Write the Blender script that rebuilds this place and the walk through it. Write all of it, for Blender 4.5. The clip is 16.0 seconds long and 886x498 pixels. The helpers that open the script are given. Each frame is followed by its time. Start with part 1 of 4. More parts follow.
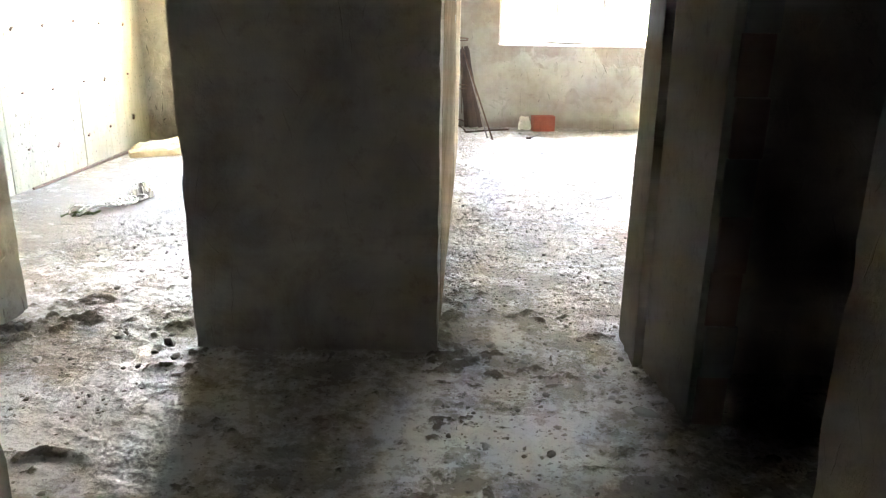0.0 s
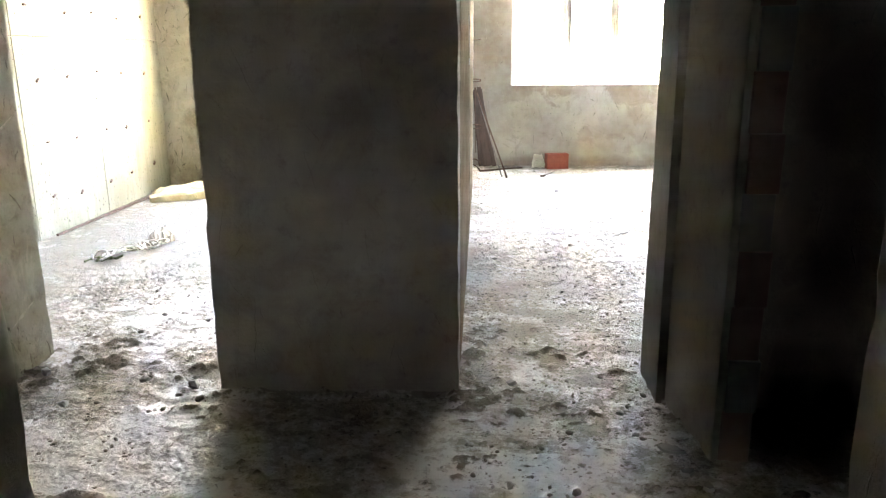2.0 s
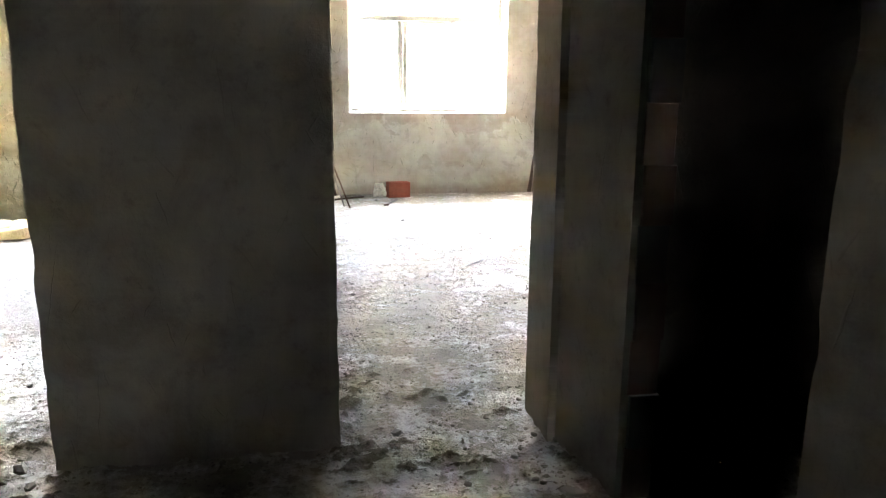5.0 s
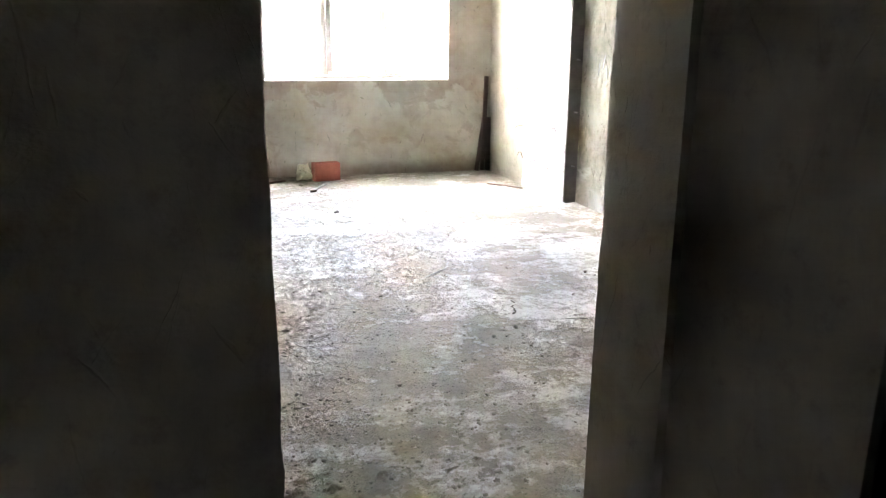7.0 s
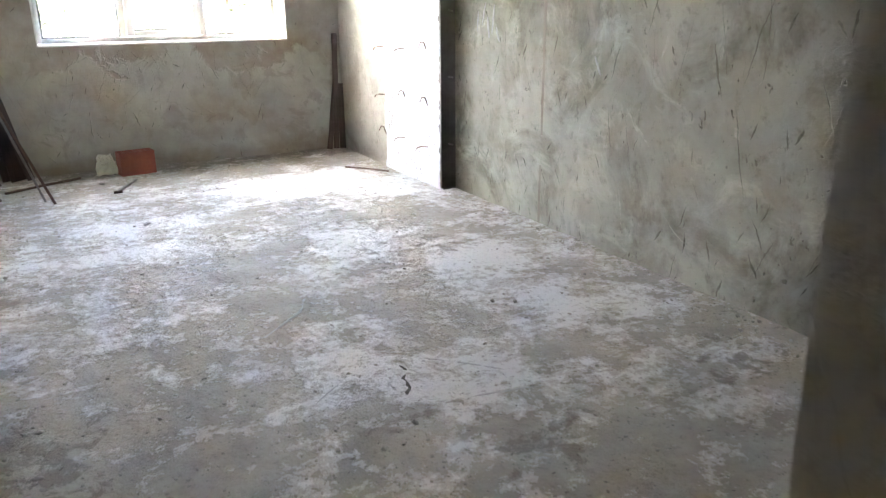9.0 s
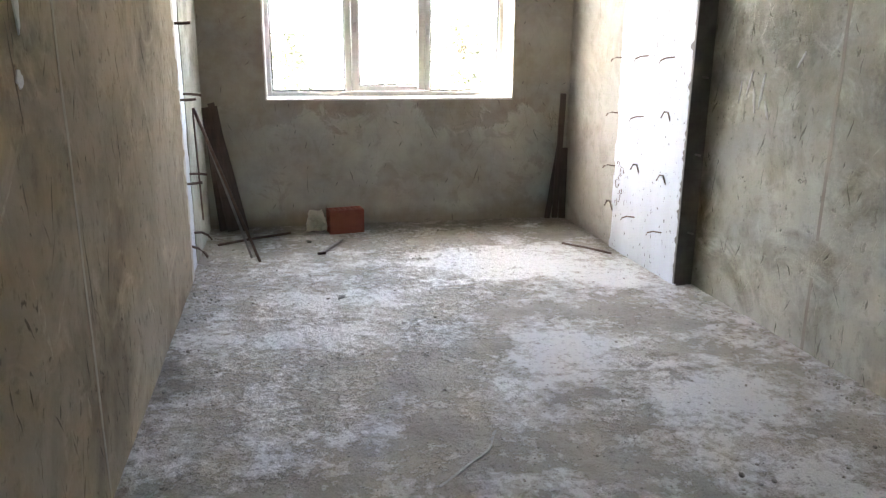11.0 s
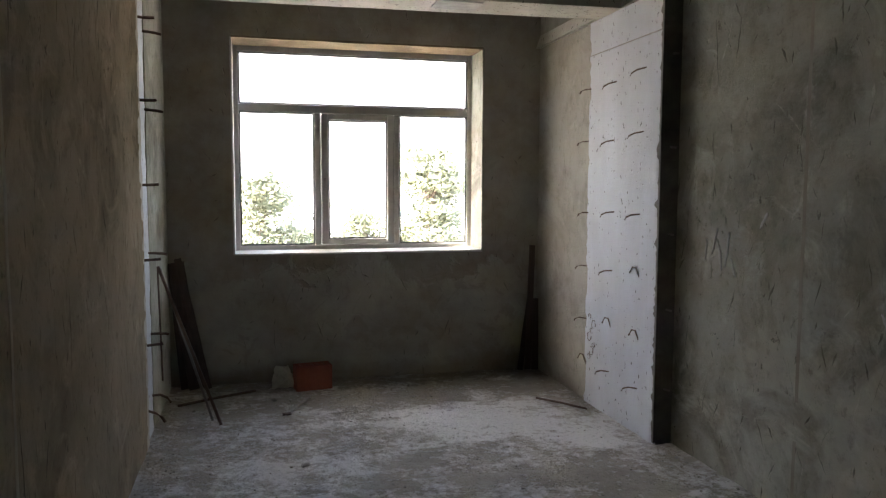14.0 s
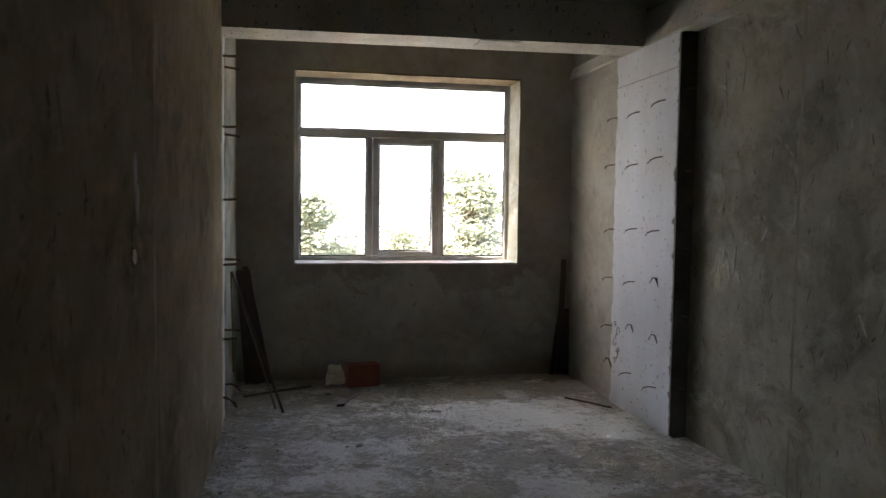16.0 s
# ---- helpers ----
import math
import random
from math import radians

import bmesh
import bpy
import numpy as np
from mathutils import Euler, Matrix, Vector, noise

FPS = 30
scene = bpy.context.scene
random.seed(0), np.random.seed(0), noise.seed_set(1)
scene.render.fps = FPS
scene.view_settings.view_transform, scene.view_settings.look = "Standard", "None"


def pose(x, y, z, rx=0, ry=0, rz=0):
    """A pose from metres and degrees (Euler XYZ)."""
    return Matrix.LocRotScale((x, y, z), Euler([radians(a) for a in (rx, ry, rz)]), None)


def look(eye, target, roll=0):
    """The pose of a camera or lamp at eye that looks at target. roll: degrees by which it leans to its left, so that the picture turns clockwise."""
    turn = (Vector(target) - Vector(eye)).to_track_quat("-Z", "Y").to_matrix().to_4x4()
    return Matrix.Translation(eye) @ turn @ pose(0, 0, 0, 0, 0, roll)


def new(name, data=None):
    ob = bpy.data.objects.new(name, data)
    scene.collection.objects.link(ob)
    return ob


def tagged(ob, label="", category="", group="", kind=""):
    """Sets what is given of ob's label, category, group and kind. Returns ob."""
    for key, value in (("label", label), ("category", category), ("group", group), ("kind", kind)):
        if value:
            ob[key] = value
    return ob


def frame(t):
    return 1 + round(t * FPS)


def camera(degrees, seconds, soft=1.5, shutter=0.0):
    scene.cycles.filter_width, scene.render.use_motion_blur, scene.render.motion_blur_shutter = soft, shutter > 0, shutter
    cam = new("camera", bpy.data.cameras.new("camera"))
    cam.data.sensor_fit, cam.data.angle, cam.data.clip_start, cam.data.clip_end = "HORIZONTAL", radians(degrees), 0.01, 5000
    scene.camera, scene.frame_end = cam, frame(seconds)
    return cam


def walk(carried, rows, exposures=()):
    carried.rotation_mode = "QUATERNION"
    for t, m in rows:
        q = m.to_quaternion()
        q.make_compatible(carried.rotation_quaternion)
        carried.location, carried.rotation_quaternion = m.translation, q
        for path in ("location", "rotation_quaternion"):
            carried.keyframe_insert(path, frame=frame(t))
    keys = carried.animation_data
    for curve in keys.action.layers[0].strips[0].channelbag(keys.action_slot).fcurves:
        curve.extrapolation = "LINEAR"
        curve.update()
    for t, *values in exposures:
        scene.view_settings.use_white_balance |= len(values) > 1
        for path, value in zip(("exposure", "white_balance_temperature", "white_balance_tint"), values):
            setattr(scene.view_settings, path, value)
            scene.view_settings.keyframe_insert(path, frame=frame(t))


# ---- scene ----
cam = camera(60.9, 16.0, soft=1.25, shutter=0.3)
PATH = [
    (0, (0.022, 0.02, 1.474), (-0.036, 1.926, 0.871), 0.9),
    (0.5, (0.045, 0.014, 1.485), (-0.024, 1.928, 0.907), 0.7),
    (1, (0.048, 0.015, 1.499), (-0.02, 1.941, 0.966), 0.2),
    (1.5, (0.052, 0.006, 1.502), (-0.029, 1.939, 0.995), -0.5),
    (2, (0.0, -0.014, 1.488), (-0.098, 1.919, 0.982), -0.4),
    (2.5, (-0.097, -0.04, 1.467), (-0.059, 1.888, 0.938), -0.3),
    (3, (-0.174, -0.039, 1.471), (0.051, 1.868, 0.913), -0.7),
    (3.5, (-0.205, -0.007, 1.523), (0.101, 1.907, 1.032), -0.4),
    (3.7, (-0.205, -0.005, 1.543), (0.125, 1.919, 1.109), -0.3),
    (5.8, (-0.212, 0.718, 1.443), (0.175, 2.627, 0.99), 1.4),
    (6, (-0.243, 0.881, 1.439), (0.17, 2.782, 0.977), 1.6),
    (6.5, (-0.231, 1.232, 1.444), (0.264, 3.106, 0.948), 0.7),
    (7, (-0.194, 1.643, 1.438), (0.376, 3.488, 0.918), 0.5),
    (7.5, (-0.155, 2.015, 1.411), (0.585, 3.789, 0.859), 0.8),
    (8, (0.016, 2.395, 1.394), (0.876, 4.101, 0.803), 0.0),
    (8.5, (0.171, 2.728, 1.39), (1.055, 4.412, 0.772), 0.0),
    (9, (0.273, 3.023, 1.411), (1.176, 4.693, 0.78), -0.4),
    (9.5, (0.402, 3.308, 1.434), (1.044, 5.096, 0.808), -1.4),
    (10, (0.53, 3.531, 1.459), (0.965, 5.404, 0.908), -0.9),
    (10.2, (0.53, 3.584, 1.48), (0.935, 5.465, 0.935), -0.3),
    (12.5, (0.569, 3.905, 1.544), (0.993, 5.825, 1.179), 1.2),
    (13, (0.572, 3.883, 1.598), (1.013, 5.815, 1.332), 0.8),
    (13.5, (0.575, 3.87, 1.626), (1.049, 5.803, 1.438), 0.1),
    (14, (0.58, 3.863, 1.623), (1.058, 5.798, 1.455), 0.2),
    (14.5, (0.559, 3.822, 1.591), (1.049, 5.749, 1.371), -0.1),
    (15, (0.526, 3.702, 1.591), (1.04, 5.624, 1.386), -0.5),
    (15.5, (0.491, 3.463, 1.614), (0.988, 5.397, 1.496), -0.5),
    (16, (0.419, 3.256, 1.594), (0.8, 5.216, 1.481), 0.8),
]
EXPOSURES = [(t, ev, k, 10.5) for t, ev, k in ((0.0, 8.97, 7000), (3.7, 8.85, 7000), (6.0, 8.6, 7000), (6.5, 8.52, 6900), (7.0, 8.32, 6900), (8.0, 7.8, 6600), (9.0, 7.5, 6500), (10.0, 7.1, 6600), (12.5, 6.42, 6700), (13.0, 6.1, 6750), (14.0, 4.8, 6750), (15.0, 4.6, 6750), (15.5, 4.62, 6750), (16.0, 4.38, 6750))]
walk(cam, [(t, look(eye, target, roll)) for t, eye, target, roll in PATH], EXPOSURES)


# ---- light: sky and one sun; everything indoors is lit through the windows ----
SUN_FROM = Vector((-0.60, 0.09, 0.79)).normalized()
world = bpy.data.worlds.new("sky")
scene.world = world
world.use_nodes = True
wn = world.node_tree.nodes
sky = wn.new("ShaderNodeTexSky")
sky.sky_type, sky.sun_disc = "NISHITA", False
sky.sun_elevation = math.asin(SUN_FROM.z)
sky.sun_rotation = math.atan2(SUN_FROM.x, SUN_FROM.y)
sky.dust_density = 5.0
wn["Background"].inputs["Strength"].default_value = 0.15
world.node_tree.links.new(sky.outputs[0], wn["Background"].inputs["Color"])
sun = new("sun", bpy.data.lights.new("sun", "SUN"))
sun.data.energy, sun.data.angle, sun.data.color = 2.2, radians(0.5), (1.0, 0.95, 0.87)
sun.matrix_world = look(SUN_FROM * 50, (0, 0, 0))


# ---- materials ----
class Nodes:
    """A node material under construction; positions are world metres."""

    def __init__(self, name, rough=0.8, metal=0.0, spec=0.5):
        self.mat = bpy.data.materials.new(name)
        self.mat.use_nodes = True
        self.tree = self.mat.node_tree
        self.bsdf = self.tree.nodes["Principled BSDF"]
        self.bsdf.inputs["Roughness"].default_value = rough
        self.bsdf.inputs["Metallic"].default_value = metal
        self.bsdf.inputs["Specular IOR Level"].default_value = spec
        self.geo = self.tree.nodes.new("ShaderNodeNewGeometry")

    def link(self, a, b):
        self.tree.links.new(a, b)

    def noise(self, scale, detail=4.0, rough=0.55, stretch=(1, 1, 1), turn=(0, 0, 0), dist=0.0):
        m = self.tree.nodes.new("ShaderNodeMapping")
        m.inputs["Scale"].default_value = stretch
        m.inputs["Rotation"].default_value = [radians(a) for a in turn]
        self.link(self.geo.outputs["Position"], m.inputs["Vector"])
        n = self.tree.nodes.new("ShaderNodeTexNoise")
        n.inputs["Scale"].default_value, n.inputs["Detail"].default_value = scale, detail
        n.inputs["Roughness"].default_value, n.inputs["Distortion"].default_value = rough, dist
        self.link(m.outputs[0], n.inputs["Vector"])
        return n.outputs["Fac"]

    def cells(self, scale, stretch=(1, 1, 1)):
        m = self.tree.nodes.new("ShaderNodeMapping")
        m.inputs["Scale"].default_value = stretch
        self.link(self.geo.outputs["Position"], m.inputs["Vector"])
        n = self.tree.nodes.new("ShaderNodeTexVoronoi")
        n.inputs["Scale"].default_value = scale
        self.link(m.outputs[0], n.inputs["Vector"])
        return n.outputs["Distance"]

    def ramp(self, value, lo, hi, a=0.0, b=1.0):
        n = self.tree.nodes.new("ShaderNodeMapRange")
        n.inputs["From Min"].default_value, n.inputs["From Max"].default_value = lo, hi
        n.inputs["To Min"].default_value, n.inputs["To Max"].default_value = a, b
        self.link(value, n.inputs["Value"])
        return n.outputs["Result"]

    def calc(self, op, a, b):
        n = self.tree.nodes.new("ShaderNodeMath")
        n.operation = op
        for k, v in enumerate((a, b)):
            if isinstance(v, (int, float)):
                n.inputs[k].default_value = v
            else:
                self.link(v, n.inputs[k])
        return n.outputs[0]

    def mix(self, fac, a, b):
        n = self.tree.nodes.new("ShaderNodeMix")
        n.data_type = "RGBA"
        for k, v in ((0, fac), (6, a), (7, b)):
            if isinstance(v, (int, float)):
                n.inputs[k].default_value = v
            elif isinstance(v, tuple):
                n.inputs[k].default_value = (*v, 1)
            else:
                self.link(v, n.inputs[k])
        return n.outputs[2]

    def gouges(self, scale, shift, width, length, spread):
        """Scattered short cuts on upright walls, each turned its own way."""
        sep = self.tree.nodes.new("ShaderNodeSeparateXYZ")
        self.link(self.geo.outputs["Position"], sep.inputs[0])
        flat = self.tree.nodes.new("ShaderNodeCombineXYZ")
        self.link(self.calc("ADD", self.calc("ADD", sep.outputs[0], sep.outputs[1]), shift), flat.inputs[0])
        self.link(self.calc("ADD", self.calc("MULTIPLY", sep.outputs[2], 0.8), shift * 0.7), flat.inputs[1])
        cell = self.tree.nodes.new("ShaderNodeTexVoronoi")
        cell.voronoi_dimensions = "2D"
        cell.inputs["Scale"].default_value = scale
        self.link(flat.outputs[0], cell.inputs["Vector"])
        away = self.tree.nodes.new("ShaderNodeVectorMath")
        away.operation = "SUBTRACT"
        self.link(flat.outputs[0], away.inputs[0])
        self.link(cell.outputs["Position"], away.inputs[1])
        d = self.tree.nodes.new("ShaderNodeSeparateXYZ")
        self.link(away.outputs[0], d.inputs[0])
        luck = self.tree.nodes.new("ShaderNodeSeparateColor")
        self.link(cell.outputs["Color"], luck.inputs[0])
        a = self.ramp(luck.outputs[0], 0, 1, -spread, spread)
        co, si = self.calc("COSINE", a, 0), self.calc("SINE", a, 0)
        u = self.calc("ADD", self.calc("MULTIPLY", d.outputs[0], co), self.calc("MULTIPLY", d.outputs[1], si))
        v = self.calc("SUBTRACT", self.calc("MULTIPLY", d.outputs[1], co), self.calc("MULTIPLY", d.outputs[0], si))
        u = self.calc("ADD", u, self.ramp(self.noise(9, 3), 0, 1, -0.02, 0.02))
        w = self.calc("MAXIMUM", self.ramp(luck.outputs[1], 0.5, 1.0, 0.0, width), 0.0)
        long = self.ramp(luck.outputs[2], 0, 1, 0.1 * length, length)
        taper = self.calc("MULTIPLY", w, self.calc("SUBTRACT", 1.0, self.calc("DIVIDE", self.calc("ABSOLUTE", v, 0), long)))
        return self.ramp(self.calc("SUBTRACT", taper, self.calc("ABSOLUTE", u, 0)), -0.0008, 0.0008)

    def attribute(self, name):
        n = self.tree.nodes.new("ShaderNodeAttribute")
        n.attribute_name = name
        return n.outputs["Fac"]

    def chance(self):
        return self.tree.nodes.new("ShaderNodeObjectInfo").outputs["Random"]

    def done(self, colour, height=None, depth=0.01, strength=0.6, rough=None):
        if isinstance(colour, tuple):
            self.bsdf.inputs["Base Color"].default_value = (*colour, 1)
        else:
            self.link(colour, self.bsdf.inputs["Base Color"])
        if rough is not None:
            self.link(rough, self.bsdf.inputs["Roughness"])
        if height is not None:
            b = self.tree.nodes.new("ShaderNodeBump")
            b.inputs["Strength"].default_value, b.inputs["Distance"].default_value = strength, depth
            self.link(height, b.inputs["Height"])
            self.link(b.outputs[0], self.bsdf.inputs["Normal"])
        return self.mat


def plaster(name, light, mid, dark, streak=0.8, wet=0.6, spec=0.12):
    """Bare cement render: cloudy patches, trowel smears, gouges turned every way and pits."""
    n = Nodes(name, 0.95, spec=spec)
    cloud = n.noise(1.1, 7, 0.62, dist=0.4)
    fine = n.noise(9, 8, 0.7)
    c = n.mix(n.ramp(cloud, 0.36, 0.62), mid, light)
    edge = n.noise(1.9, 8, 0.66, dist=0.7)
    c = n.mix(n.ramp(edge, 0.50, 0.64, 0, wet), c, dark)
    smear = n.noise(2.6, 7, 0.7, stretch=(0.95, 0.95, 1.2), turn=(20, 15, 0), dist=1.0)
    c = n.mix(n.ramp(smear, 0.54, 0.70, 0, 0.7 * streak), c, tuple(v * 1.3 for v in light))
    c = n.mix(n.ramp(fine, 0.38, 0.72, 0.0, 0.4), c, light)
    c = n.mix(n.ramp(n.noise(13, 7, 0.72), 0.55, 0.70, 0, 0.45), c, dark)
    runs = n.noise(2.5, 5, 0.6, stretch=(4, 4, 0.7), turn=(12, 9, 0), dist=0.5)
    c = n.mix(n.ramp(runs, 0.58, 0.72, 0, 0.08 * streak), c, dark)
    cut = n.calc("MAXIMUM", n.calc("MAXIMUM", n.gouges(3.6, 3.1, 0.003 + 0.004 * streak, 0.15, 0.7), n.gouges(2.3, 23.3, 0.002 + 0.005 * streak, 0.21, 0.35)), n.gouges(8.0, 11.7, 0.0035 + 0.004 * streak, 0.07, 0.8))
    specks = n.calc("MULTIPLY", n.ramp(n.noise(26, 4, 0.6, stretch=(1, 1, 0.65), dist=0.5), 0.655 - 0.02 * streak, 0.69 - 0.02 * streak), n.ramp(n.noise(1.6, 3), 0.42, 0.58, 0.25, 1.0))
    cut = n.calc("MAXIMUM", cut, n.calc("MULTIPLY", specks, min(1.0, streak + 0.1)))
    c = n.mix(n.calc("MULTIPLY", cut, n.ramp(fine, 0.3, 0.6, 0.15 * streak, 0.78 * streak)), c, tuple(v * 0.45 for v in dark))
    rub = n.gouges(3.0, 31.9, 0.02, 0.17, 1.3)
    c = n.mix(n.calc("MULTIPLY", rub, n.ramp(n.noise(25, 4, 0.7), 0.4, 0.65, 0, 0.9 * max(0.0, streak - 0.3))), c, tuple(v * 1.35 for v in light))
    h = n.calc("SUBTRACT", n.calc("ADD", fine, n.calc("MULTIPLY", n.noise(60, 3), 0.3)), n.calc("MULTIPLY", cut, 0.1 + 0.8 * streak))
    h = n.calc("ADD", h, n.calc("MULTIPLY", n.noise(3.4, 5, 0.6, dist=0.8), 1.6 * streak))
    return n.done(c, h, 0.009, 0.7)


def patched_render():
    """The window wall: a paler repaired field below a brown band of older render, with wavy borders, darker at the
    foot.
    """
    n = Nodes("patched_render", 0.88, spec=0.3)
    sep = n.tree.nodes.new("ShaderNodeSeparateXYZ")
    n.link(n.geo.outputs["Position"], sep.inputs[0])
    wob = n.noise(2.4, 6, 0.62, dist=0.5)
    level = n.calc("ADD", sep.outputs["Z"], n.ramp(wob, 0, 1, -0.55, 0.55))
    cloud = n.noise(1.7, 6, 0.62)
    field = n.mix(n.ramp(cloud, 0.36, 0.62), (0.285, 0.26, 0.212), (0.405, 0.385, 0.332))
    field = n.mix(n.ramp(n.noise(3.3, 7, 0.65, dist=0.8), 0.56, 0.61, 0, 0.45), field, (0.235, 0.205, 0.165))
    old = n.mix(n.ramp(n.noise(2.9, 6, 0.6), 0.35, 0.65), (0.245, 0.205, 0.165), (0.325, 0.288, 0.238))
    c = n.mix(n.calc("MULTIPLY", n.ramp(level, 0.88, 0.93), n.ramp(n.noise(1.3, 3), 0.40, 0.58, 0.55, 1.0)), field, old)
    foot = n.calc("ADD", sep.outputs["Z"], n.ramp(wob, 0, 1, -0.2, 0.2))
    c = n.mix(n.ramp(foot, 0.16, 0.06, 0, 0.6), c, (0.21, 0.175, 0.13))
    fine = n.noise(11, 6, 0.65)
    c = n.mix(n.ramp(fine, 0.4, 0.75, 0, 0.25), c, (0.48, 0.47, 0.42))
    scr = n.calc("MAXIMUM", n.gouges(3.2, 5.3, 0.005, 0.08, 0.7), n.gouges(7.5, 17.1, 0.005, 0.03, 1.2))
    c = n.mix(n.calc("MULTIPLY", scr, 0.6), c, (0.10, 0.085, 0.065))
    return n.done(c, n.calc("SUBTRACT", n.calc("ADD", fine, n.ramp(level, 0.88, 0.93, 0, 0.6)), scr), 0.007, 0.8)


def concrete(name, light, dark, seam=0.5, pits=0.0):
    """Fair concrete off the formwork: pale, faint vertical runs, small blow holes."""
    n = Nodes(name, 0.7, spec=0.4)
    cloud = n.noise(2.0, 5, 0.6, stretch=(1, 1, 0.5))
    c = n.mix(n.ramp(cloud, 0.35, 0.68), light, dark)
    runs = n.noise(3, 4, 0.6, stretch=(6, 6, 0.4))
    c = n.mix(n.ramp(runs, 0.52, 0.72, 0, seam), c, dark)
    holes = n.calc("MAXIMUM", n.ramp(n.noise(42, 2, 0.5, stretch=(1, 1, 0.6)), 0.65 + 0.03 * pits, 0.69 + 0.03 * pits), n.calc("MULTIPLY", n.ramp(n.noise(21, 3, 0.6, stretch=(1, 1, 0.42)), 0.705, 0.73), pits))
    c = n.mix(n.calc("MULTIPLY", holes, 0.85), c, (0.07, 0.06, 0.05))
    fine = n.noise(45, 4)
    return n.done(c, n.calc("SUBTRACT", n.calc("MULTIPLY", fine, 0.4), holes), 0.005, 0.6)


def plain(name, a, b, scale=8, rough=0.6, metal=0.0, bump=0.3, depth=0.004, stretch=(1, 1, 1)):
    """Two tones by noise, with a slight change from object to object."""
    n = Nodes(name, rough, metal)
    v = n.noise(scale, 5, 0.6, stretch=stretch)
    c = n.mix(n.ramp(v, 0.3, 0.7), a, b)
    c = n.mix(n.ramp(n.chance(), 0, 1, 0, 0.25), c, b)
    return n.done(c, n.noise(scale * 4, 4, stretch=stretch), depth, bump)


def floor_material():
    """Grey screed with pale crusted mortar, trowel streaks and trodden brown clods."""
    n = Nodes("dusty_screed", 0.7, spec=0.4)
    fine = n.noise(19, 9, 0.74)
    smear = n.noise(3.8, 10, 0.7, stretch=(1, 1.2, 1), turn=(0, 0, 35), dist=0.35)
    streak = n.calc("ADD", n.noise(5.0, 6, 0.62, stretch=(1, 4, 1), turn=(0, 0, 48), dist=0.6), n.noise(4.0, 6, 0.62, stretch=(3.5, 1, 1), turn=(0, 0, 22), dist=0.6))
    m = n.calc("ADD", n.attribute("pale"), n.calc("ADD", n.ramp(fine, 0, 1, -0.7, 0.7), n.calc("ADD", n.ramp(smear, 0, 1, -1.05, 1.05), n.ramp(streak, 0, 2, -0.38, 0.38))))
    base = n.mix(n.ramp(n.noise(2.6, 8, 0.68), 0.38, 0.62), (0.285, 0.256, 0.210), (0.445, 0.412, 0.356))
    c = n.mix(n.ramp(n.noise(0.9, 3), 0.4, 0.62, 0, 0.45), base, (0.345, 0.305, 0.245))
    c = n.mix(n.ramp(m, 0.38, 0.46, 0, 0.9), c, (0.52, 0.495, 0.447))
    c = n.mix(n.ramp(m, 0.58, 0.64, 0, 0.95), c, (0.665, 0.652, 0.62))
    grit = n.noise(30, 8, 0.75)
    c = n.mix(n.ramp(grit, 0.53, 0.68, 0, 0.45), c, (0.19, 0.17, 0.138))
    d = n.calc("ADD", n.attribute("dirt_and_dim"), n.ramp(n.noise(7.5, 10, 0.72, dist=0.3), 0, 1, -0.9, 0.9))
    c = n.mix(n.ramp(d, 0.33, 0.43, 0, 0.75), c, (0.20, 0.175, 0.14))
    k = n.calc("ADD", n.attribute("clod"), n.calc("ADD", n.ramp(n.noise(30, 6, 0.75), 0, 1, -1.0, 1.0), n.ramp(n.noise(9, 6, 0.7), 0, 1, -0.8, 0.8)))
    c = n.mix(n.ramp(k, 0.26, 0.62, 0, 0.9), c, n.mix(n.ramp(fine, 0.4, 0.62), (0.10, 0.085, 0.065), (0.24, 0.215, 0.178)))
    specks = n.ramp(n.noise(48, 2, 0.5), 0.67, 0.70)
    c = n.mix(n.calc("MULTIPLY", specks, 0.6), c, (0.08, 0.07, 0.055))
    h = n.calc("ADD", n.calc("MULTIPLY", n.ramp(m, 0.38, 0.46), 0.5), n.calc("MULTIPLY", n.ramp(m, 0.58, 0.64), 0.35))
    h = n.calc("ADD", h, n.calc("ADD", n.calc("MULTIPLY", n.ramp(d, 0.33, 0.43), 0.4), n.calc("ADD", n.calc("MULTIPLY", fine, 1.3), n.calc("MULTIPLY", n.noise(60, 4), 0.4))))
    return n.done(c, h, 0.018, 1.0, rough=n.calc("MAXIMUM", n.ramp(m, 0.35, 0.75, 0.75, 0.52), n.ramp(k, 0.3, 0.7, 0.0, 0.95)))


PLASTER = plaster("cement_render", (0.45, 0.41, 0.345), (0.35, 0.313, 0.257), (0.205, 0.178, 0.138), 0.22, 0.5, 0.35)
PLASTER_TAN = plaster("tan_render", (0.40, 0.372, 0.318), (0.31, 0.28, 0.23), (0.18, 0.157, 0.122), 0.6, 0.5)
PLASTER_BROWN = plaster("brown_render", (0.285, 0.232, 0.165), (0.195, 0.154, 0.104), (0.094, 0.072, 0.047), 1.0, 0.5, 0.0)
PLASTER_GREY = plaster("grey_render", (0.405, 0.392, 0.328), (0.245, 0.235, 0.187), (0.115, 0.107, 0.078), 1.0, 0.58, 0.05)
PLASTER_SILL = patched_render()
CONCRETE = concrete("pale_concrete", (0.55, 0.572, 0.605), (0.46, 0.472, 0.485), 0.25, 0.8)
FORMED = concrete("formed_concrete", (0.37, 0.37, 0.295), (0.25, 0.25, 0.18), 0.8)
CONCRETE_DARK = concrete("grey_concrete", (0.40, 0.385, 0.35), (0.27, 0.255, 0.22))
